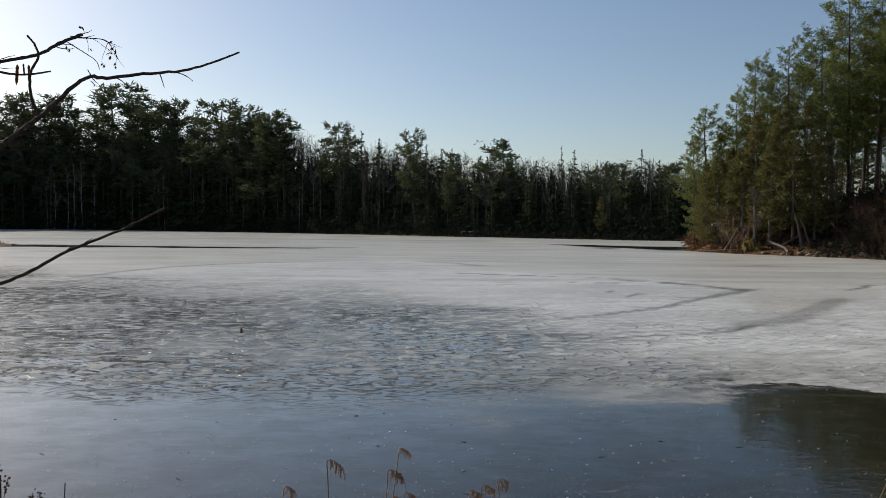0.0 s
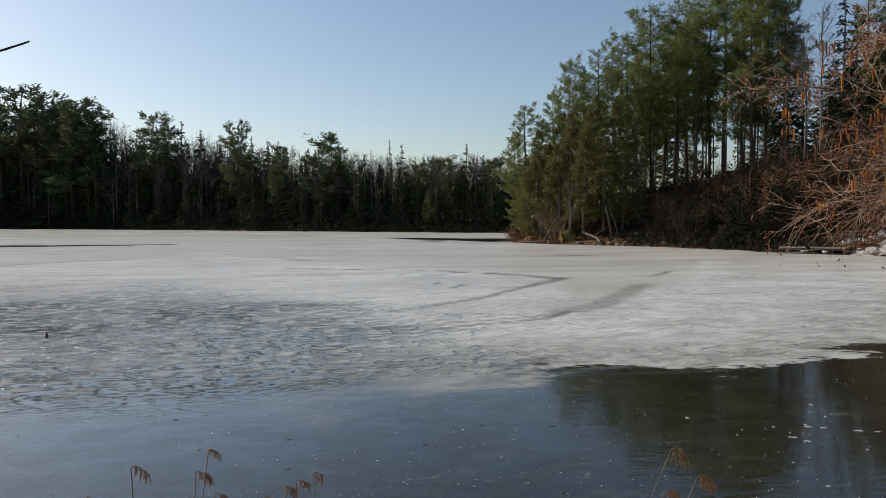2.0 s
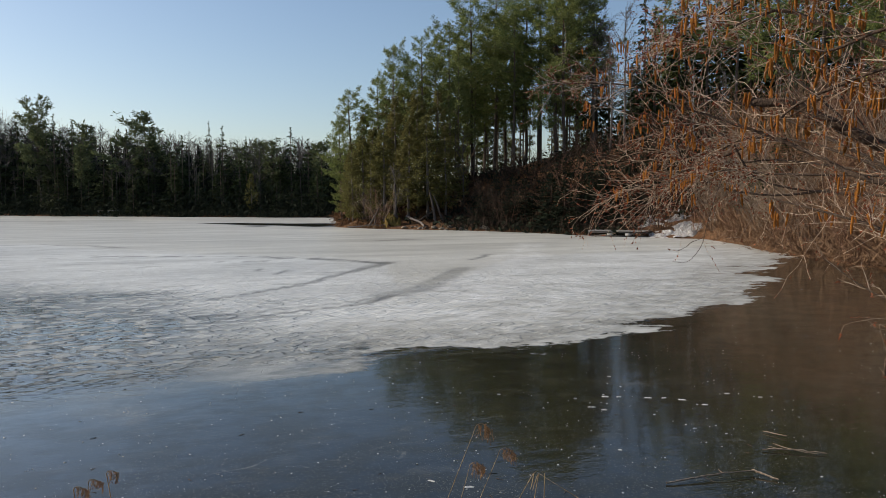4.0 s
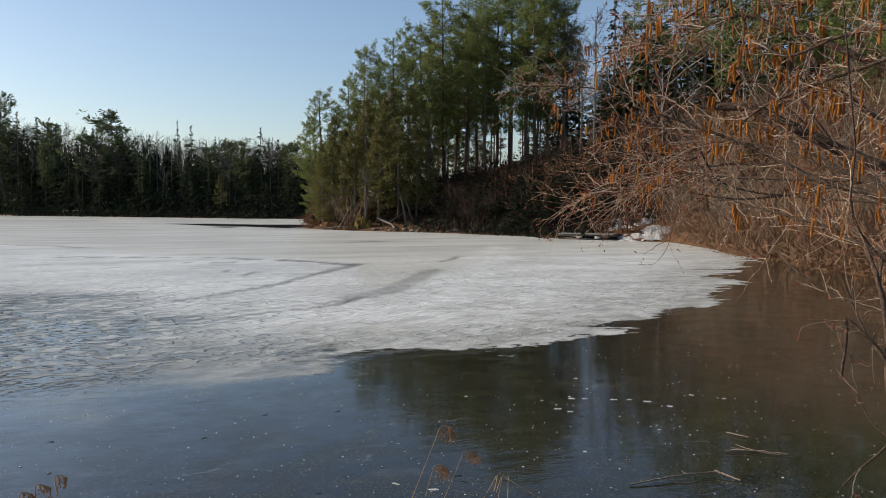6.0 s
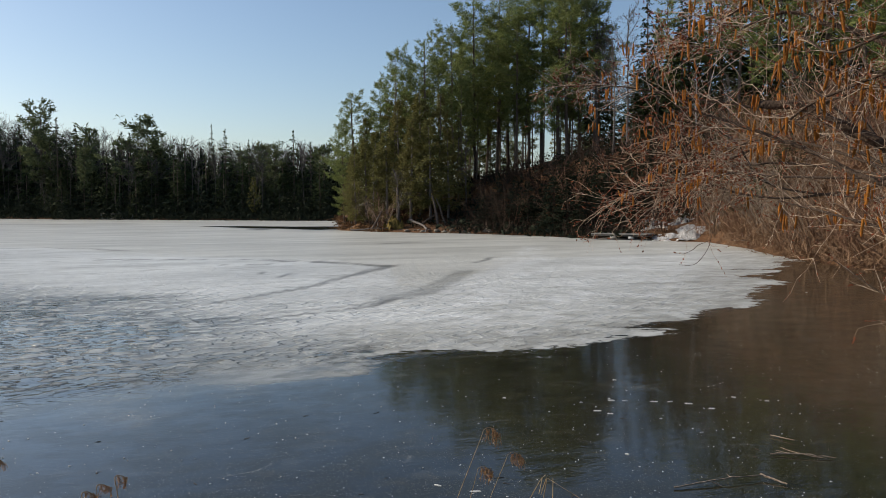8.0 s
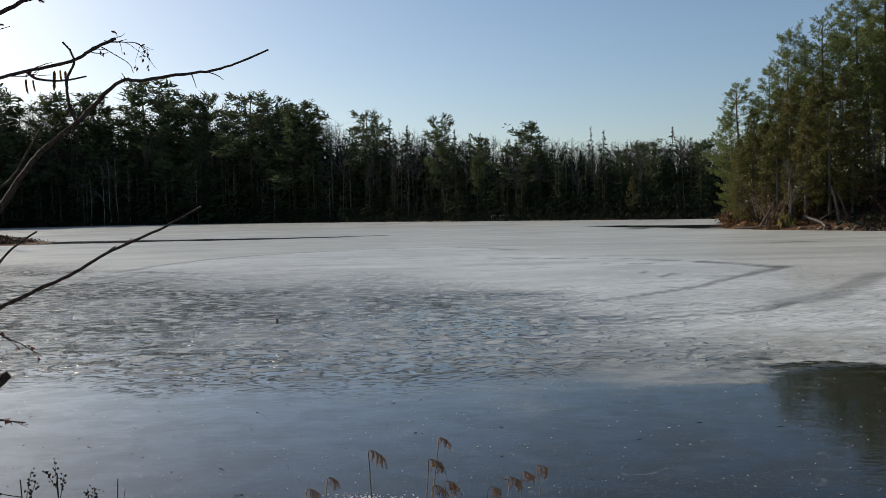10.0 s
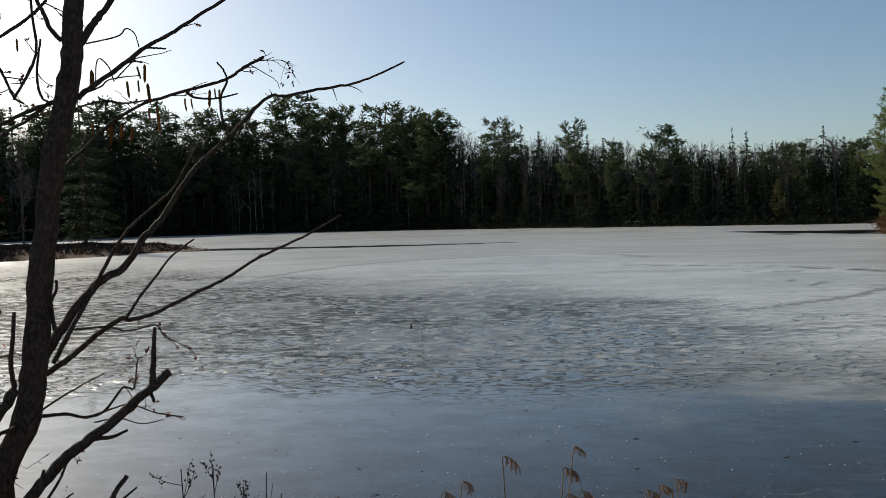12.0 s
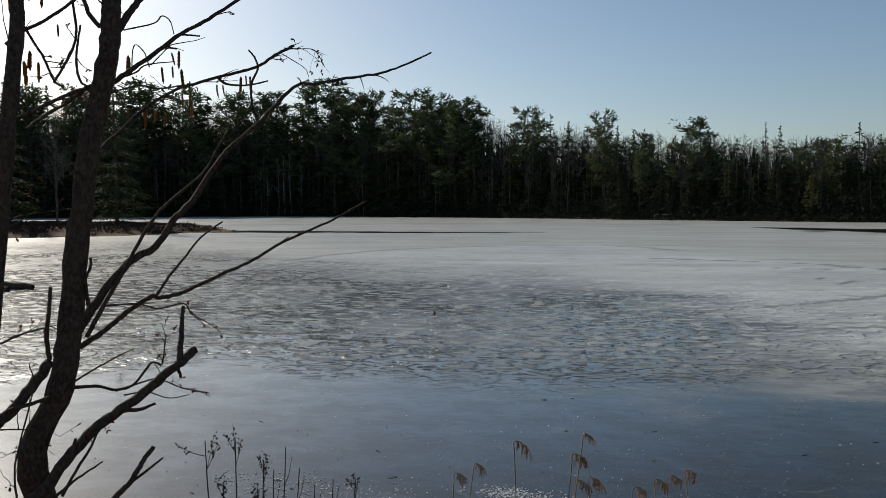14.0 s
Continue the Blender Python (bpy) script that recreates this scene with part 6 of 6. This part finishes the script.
def right_alder():
    al = Alder("large arching alder hung with orange-brown catkins, on the bank", "alders on the bank", BARK_ALDER, TWIG_DARK, 61, 0.008)
    limb = al.limb
    limb([(4.62, 1.55, 0.1), (4.6, 1.8, 0.8), (4.55, 2.1, 1.5), (4.45, 2.3, 2.2), (4.3, 2.4, 3.2)], 0.10, 0.04, "trunk", 0.2)
    for pts_, r0, r1, n, L in (
            ([(4.55, 2.2, 1.6), (4.42, 2.76, 1.97), (4.37, 2.97, 2.10), (4.19, 3.31, 2.30), (4.04, 3.57, 2.48), (3.91, 3.81, 2.52)], 0.046, 0.026, 20, 0.5),
            ([(4.52, 2.1, 1.5), (4.29, 2.67, 1.83), (4.27, 2.89, 1.93), (4.15, 3.23, 2.04), (4.09, 3.47, 2.17), (3.98, 3.73, 2.30), (3.79, 4.04, 2.45), (3.63, 4.30, 2.56)], 0.024, 0.006, 30, 0.5),
            ([(4.4, 2.3, 2.3), (4.21, 2.64, 2.55), (4.14, 2.85, 2.65), (3.99, 3.13, 2.83), (3.92, 3.31, 2.92), (3.82, 3.51, 3.02), (3.70, 3.75, 2.97)], 0.028, 0.007, 30, 0.5)):
        a = limb(pts_, r0, r1)
        al.twigs(a, n, L, 0.15, up=0.1, bushy=5, thick=0.0019)
    for pts_, r0, r1, n, L in (
            ([(4.06, 2.67, 2.67), (4.06, 2.89, 2.63), (4.03, 3.15, 2.58), (3.94, 3.47, 2.47), (3.93, 3.68, 2.33)], 0.0120, 0.0060, 16, 0.4),
            ([(4.5, 2.1, 1.4), (4.05, 2.72, 1.64), (4.02, 3.00, 1.75), (3.95, 3.33, 1.84), (3.88, 3.61, 1.91)], 0.0130, 0.0050, 22, 0.45),
            ([(3.86, 2.25, 2.64), (3.84, 2.52, 2.75), (3.81, 2.80, 2.77), (3.76, 3.12, 2.71), (3.74, 3.33, 2.84)], 0.0145, 0.0060, 18, 0.4),
            ([(4.2, 2.3, 2.0), (4.03, 2.76, 2.35), (4.01, 3.02, 2.53), (4.00, 3.32, 2.50), (3.99, 3.60, 2.40)], 0.0135, 0.0050, 20, 0.45),
            ([(4.3, 2.4, 3.0), (3.99, 2.96, 3.06), (3.97, 3.31, 3.05), (3.88, 3.66, 3.19), (3.79, 4.05, 3.09)], 0.0210, 0.0070, 22, 0.45),
            ([(4.4, 1.9, 0.9), (3.75, 2.56, 1.68), (3.66, 2.60, 2.23), (3.53, 2.60, 2.99)], 0.0070, 0.0040, 20, 0.35)):
        a = limb(pts_, r0, r1, kink=0.3)
        al.twigs(a, n, L, 0.1, up=0.1, bushy=5, thick=0.0019)
    al.ends = [e for e in al.ends if e[2] > 1.72]
    al.catkins(290, 0.105)


def overhanging_alder():
    al = Alder("spreading alder with reddish buds reaching over the ice", "alders on the bank", BARK_ALDER, TWIG_DARK, 71, 0.015)
    limb = al.limb
    limb([(6.9, 2.0, 0.1), (6.8, 2.8, 0.9), (6.55, 4.0, 1.7), (6.35, 4.7, 2.2)], 0.11, 0.05, "trunk", 0.2)
    for pts_, r0, r1 in (
            ([(6.4, 4.6, 2.1), (6.11, 5.66, 2.49), (5.80, 6.32, 2.30), (5.42, 6.95, 2.07), (5.12, 7.47, 1.87)], 0.015, 0.005),
            ([(6.4, 4.6, 2.1), (5.94, 5.79, 2.77), (5.53, 6.46, 2.97), (5.11, 7.06, 3.15), (4.65, 7.64, 3.20)], 0.014, 0.005),
            ([(6.4, 4.6, 2.1), (6.25, 5.9, 1.95), (6.04, 6.78, 2.14), (5.79, 6.95, 2.57), (5.53, 7.12, 2.79)], 0.013, 0.005),
            ([(6.08, 5.62, 2.49), (5.88, 6.01, 2.50), (5.70, 6.37, 2.26), (5.48, 6.72, 1.98)], 0.013, 0.005),
            ([(6.5, 4.3, 1.9), (5.99, 5.74, 2.06), (5.84, 6.13, 2.52), (5.61, 6.56, 2.74), (5.26, 7.06, 2.86)], 0.013, 0.005),
            ([(6.4, 4.6, 2.1), (6.3, 5.9, 2.3), (6.26, 6.58, 2.3), (6.00, 6.93, 2.39), (5.58, 7.38, 2.34)], 0.013, 0.005)):
        a = limb(pts_, r0, r1)
        al.twigs(a, 24, 0.62, 0.25, up=0.05, bushy=6, thick=0.0024, way=(-0.25, 0.1, -0.1), sag=-0.15)
    for pts_ in ([(5.88, 6.01, 2.5), (5.42, 5.75, 2.1), (5.09, 5.51, 1.81), (5.06, 5.53, 1.67), (5.04, 5.56, 1.51), (4.98, 5.60, 1.39), (4.93, 5.65, 1.34), (4.84, 5.72, 1.34)],
                 [(5.05, 5.54, 1.57), (4.97, 5.62, 1.52), (4.93, 5.64, 1.48), (4.87, 5.69, 1.44)]):
        limb(pts_, 0.0034, 0.0020, "hanging_twig")
    for pts_, r0, r1 in (
            ([(6.35, 4.7, 2.2), (5.87, 5.45, 3.09), (5.66, 5.96, 3.37), (5.40, 6.50, 3.47), (5.21, 7.00, 3.39)], 0.013, 0.005),
            ([(6.4, 4.6, 2.1), (5.85, 5.60, 2.15), (5.73, 6.08, 2.20), (5.62, 6.53, 2.07), (5.46, 6.98, 1.90)], 0.013, 0.005),
            ([(6.35, 4.7, 2.2), (5.82, 5.41, 3.44), (5.68, 5.84, 3.72), (5.54, 6.33, 3.70), (5.53, 6.75, 3.49)], 0.013, 0.005)):
        a = limb(pts_, r0, r1)
        al.twigs(a, 22, 0.62, 0.25, up=0.05, bushy=7, thick=0.0024, way=(-0.2, 0.1, -0.1), sag=-0.15)
    al.ends = [e for e in al.ends if e[0] > 4.9 and e[2] > 1.9]
    al.catkins(190, 0.12)


def bank_shrub():
    al = Alder("young alder shrub with thin bare stems at the water", "alders on the bank", BARK_ALDER, TWIG_PALE, 81, 0.006)
    for pts_, r0, r1, n in (
            ([(2.72, 1.38, 0.25), (2.80, 1.73, 1.13), (2.82, 1.78, 1.40), (2.85, 1.83, 1.55), (2.87, 1.89, 1.67), (2.90, 1.94, 1.72)], 0.0115, 0.0073, 3),
            ([(2.78, 1.42, 0.3), (2.81, 1.71, 1.23), (2.79, 1.76, 1.33), (2.77, 1.83, 1.41), (2.74, 1.89, 1.47)], 0.0092, 0.0058, 2),
            ([(2.74, 1.89, 1.47), (2.73, 1.88, 1.37), (2.71, 1.88, 1.25)], 0.0070, 0.0058, 0),
            ([(2.85, 1.82, 1.49), (2.87, 1.89, 1.49), (2.86, 1.98, 1.51), (2.83, 2.09, 1.56), (2.78, 2.23, 1.66)], 0.0047, 0.0020, 4),
            ([(2.78, 1.79, 1.36), (2.80, 1.83, 1.38), (2.81, 1.89, 1.46), (2.81, 1.97, 1.61)], 0.0046, 0.0024, 3),
            ([(2.73, 1.66, 1.08), (2.73, 1.71, 1.08), (2.72, 1.78, 1.14), (2.72, 1.83, 1.24)], 0.0033, 0.0021, 2),
            ([(2.65, 1.59, 1.14), (2.59, 1.62, 1.07), (2.53, 1.65, 1.01), (2.47, 1.67, 0.95)], 0.0043, 0.0031, 1),
            ([(2.89, 1.77, 1.48), (2.88, 1.84, 1.50), (2.90, 1.88, 1.59), (2.93, 1.89, 1.68)], 0.0059, 0.0037, 3),
            ([(2.90, 1.75, 1.36), (2.87, 1.80, 1.48), (2.84, 1.84, 1.42), (2.83, 1.85, 1.36)], 0.0047, 0.0024, 3)):
        a = al.limb(pts_, r0, r1, "stem")
        if n:
            al.twigs(a, n, 0.22, 0.4, bushy=2, thick=0.0014)


left_alder()
right_alder()
overhanging_alder()
bank_shrub()


# ---- reeds and weeds at the water's edge ----
def reed(head, foot, seed, size=1.0, side=1, label="dry straw-coloured reed with a drooping feathery seed head"):
    """A reed stem from its foot to the bend, and tassels hanging from the arched tip."""
    rng = np.random.default_rng(seed)
    h = np.array(head)
    foot = np.array([foot[0], foot[1], float(land_height(foot[0], foot[1])) - 0.02])
    foot[2] = max(foot[2], -0.02)
    ob = thing("reed", label, "reed", "reeds at the water's edge")
    arch = h + np.array([side * 0.022, 0.0, 0.006]) * size
    tip = h + np.array([side * 0.046, 0.004, -0.014]) * size
    path = curve_through([foot, foot + (h - foot) * 0.5 + rng.normal(size=3) * 0.008, h - (h - foot) * 0.06 + rng.normal(size=3) * 0.001, h, arch, tip], 26)
    p = Pile()
    p.tube(path, (0.0019, 0.0016, 0.0013, 0.0006), 5)
    part("stem", p.mesh("stem", STRAW), ob)
    for k in range(int(rng.integers(3, 5))):
        p = Pile()
        o = path[18 + 2 * k] if k else path[17]
        for _ in range(7):
            d = np.array([side * 0.25 + rng.normal() * 0.22, rng.normal() * 0.2, -1.0]) * rng.uniform(0.018, 0.05) * size
            br = np.array([o, o + d * 0.5 + np.array([side * 0.006, 0, 0.004]) * size, o + d])
            p.tube(br, (0.0006, 0.0003), 3)
            n = 9
            c = br[1] + (br[2] - br[1]) * rng.uniform(-0.5, 1, (n, 1))
            p.sprays(c, d * 14 / size + rng.normal(size=(n, 3)) * 0.3 + np.array([0, 0, -0.5]), rng.uniform(0.006, 0.013, n) * size, rng.uniform(0.0016, 0.003, n) * size, rng)
        part("seed_head", p.mesh("seed_head", SEED), ob, "rusty brown drooping seed head")


for k_, (head_, dx_, size_) in enumerate((
        ((-0.35, 2.0, 1.25), 0.03, 1.0), ((-0.19, 1.96, 1.24), -0.08, 0.95), ((-0.17, 2.05, 1.27), -0.14, 0.7), ((-0.5, 1.94, 1.17), -0.06, 0.9), ((-0.2, 2.14, 1.11), -0.1, 1.0),
        ((-0.17, 2.2, 1.1), 0.02, 1.0), ((-0.05, 2.38, 1.02), -0.12, 1.1), ((0.01, 2.41, 1.04), 0.03, 1.0), ((0.05, 2.43, 1.05), -0.05, 1.0), ((0.1, 2.46, 1.06), 0.12, 1.05), ((-0.46, 2.0, 1.18), -0.12, 0.8))):
    reed(head_, (head_[0] + dx_, head_[1] + 0.03), 900 + k_, size_ * 0.75)
for k_, (head_, dx_, size_) in enumerate((((1.87, 3.59, 0.71), -0.30, 1.7), ((1.81, 3.53, 0.53), -0.16, 1.6), ((1.97, 3.51, 0.59), -0.27, 1.7))):
    reed(head_, (head_[0] + dx_, head_[1] + 0.02), 930 + k_, size_, label="leaning pale straw reed with orange-brown tassels")


def bent_straw(points, label="broken bent dry straw stem"):
    p = Pile()
    p.tube(np.array(points), (0.0026, 0.0022, 0.0016), 5)
    tagged(new("straw_stem", p.mesh("straw_stem", STRAW)), label, "straw", "reeds at the water's edge")


bent_straw([(1.95, 3.38, 0.10), (2.04, 3.41, 0.37), (2.12, 3.42, 0.475), (2.15, 3.43, 0.485)])
bent_straw([(2.06, 3.4, 0.05), (2.17, 3.45, 0.46), (2.29, 3.26, 0.38), (2.48, 3.05, 0.22)])
bent_straw([(2.13, 3.43, 0.475), (2.12, 3.43, 0.42), (2.11, 3.43, 0.39)], "short hanging end of broken straw")
bent_straw([(2.17, 3.46, 0.45), (2.15, 3.46, 0.40), (2.14, 3.46, 0.37)], "short hanging end of broken straw")
bent_straw([(2.2, 3.46, 0.02), (2.2, 3.44, 0.39), (2.2, 3.44, 0.46)])


def weed(head, lean, seed, bare=False, spread=0.012):
    """A dead stalk, forked near the top, with knots of dark seed along each fork."""
    rng = np.random.default_rng(seed)
    h = np.array(head)
    foot = np.array([h[0] + lean, h[1] - 0.02, 0.0])
    foot[2] = float(land_height(foot[0], foot[1])) - 0.02
    ob = thing("dead_weed", "dark dead weed stalk broken off bare" if bare else "dark dead weed stalk with forked seed clusters", "weed", "dead weeds on the bank")
    path = curve_through([foot, foot + (h - foot) * 0.5 + np.array([-0.25 * lean, 0, 0]), foot + (h - foot) * 0.85 + np.array([-0.1 * lean, 0, 0]), h], 14)
    p = Pile()
    p.tube(path, (0.0024, 0.0018, 0.0011), 5)
    part("stem", p.mesh("stem", WEED), ob)
    if bare:
        q = Pile()
        o = path[10]
        q.tube([o, o + np.array([0.012, 0, 0.03]), o + np.array([0.02, 0, 0.07])], (0.0011, 0.0006), 4)
        part("side_stem", q.mesh("side_stem", WEED), ob)
        return
    for k in range(3):
        o = path[11] if k else path[12]
        e = h + np.array([(k - 1) * spread + rng.normal() * 0.006, rng.normal() * 0.015, (0.012 if k == 1 else 0.0) + rng.normal() * 0.006])
        br = curve_through([o, o + (e - o) * 0.5 + np.array([0, 0, -0.004]), e], 8)
        q = Pile()
        q.tube(br, (0.0009, 0.0006), 4)
        for c in br[4:]:
            for _ in range(3):
                g = c + rng.normal(size=3) * 0.0032
                z = rng.uniform(0.0009, 0.0018)
                q.box((-z, -z, -z), (z, z, z), Matrix.Translation(g) @ Euler((rng.uniform(0, 3), rng.uniform(0, 3), 0)).to_matrix().to_4x4())
        part("seed_tuft", q.mesh("seed_tuft", WEED), ob)


for k_, (head_, lean_, bare_) in enumerate((
        ((-0.92, 1.42, 1.38), 0.22, False), ((-0.87, 1.46, 1.38), 0.06, False), ((-0.84, 1.53, 1.31), -0.10, False), ((-0.82, 1.54, 1.285), -0.09, True), ((-0.82, 1.6, 1.32), -0.16, True),
        ((-0.79, 1.61, 1.27), -0.30, True), ((-0.74, 1.69, 1.22), -0.14, True), ((-0.71, 1.76, 1.2), -0.16, False), ((-0.78, 1.67, 1.21), -0.08, True), ((-0.89, 1.44, 1.285), -0.05, False), ((-0.85, 1.52, 1.24), -0.02, False))):
    weed(head_, lean_, 950 + k_, bare_, 0.045 if k_ == 0 else 0.012)
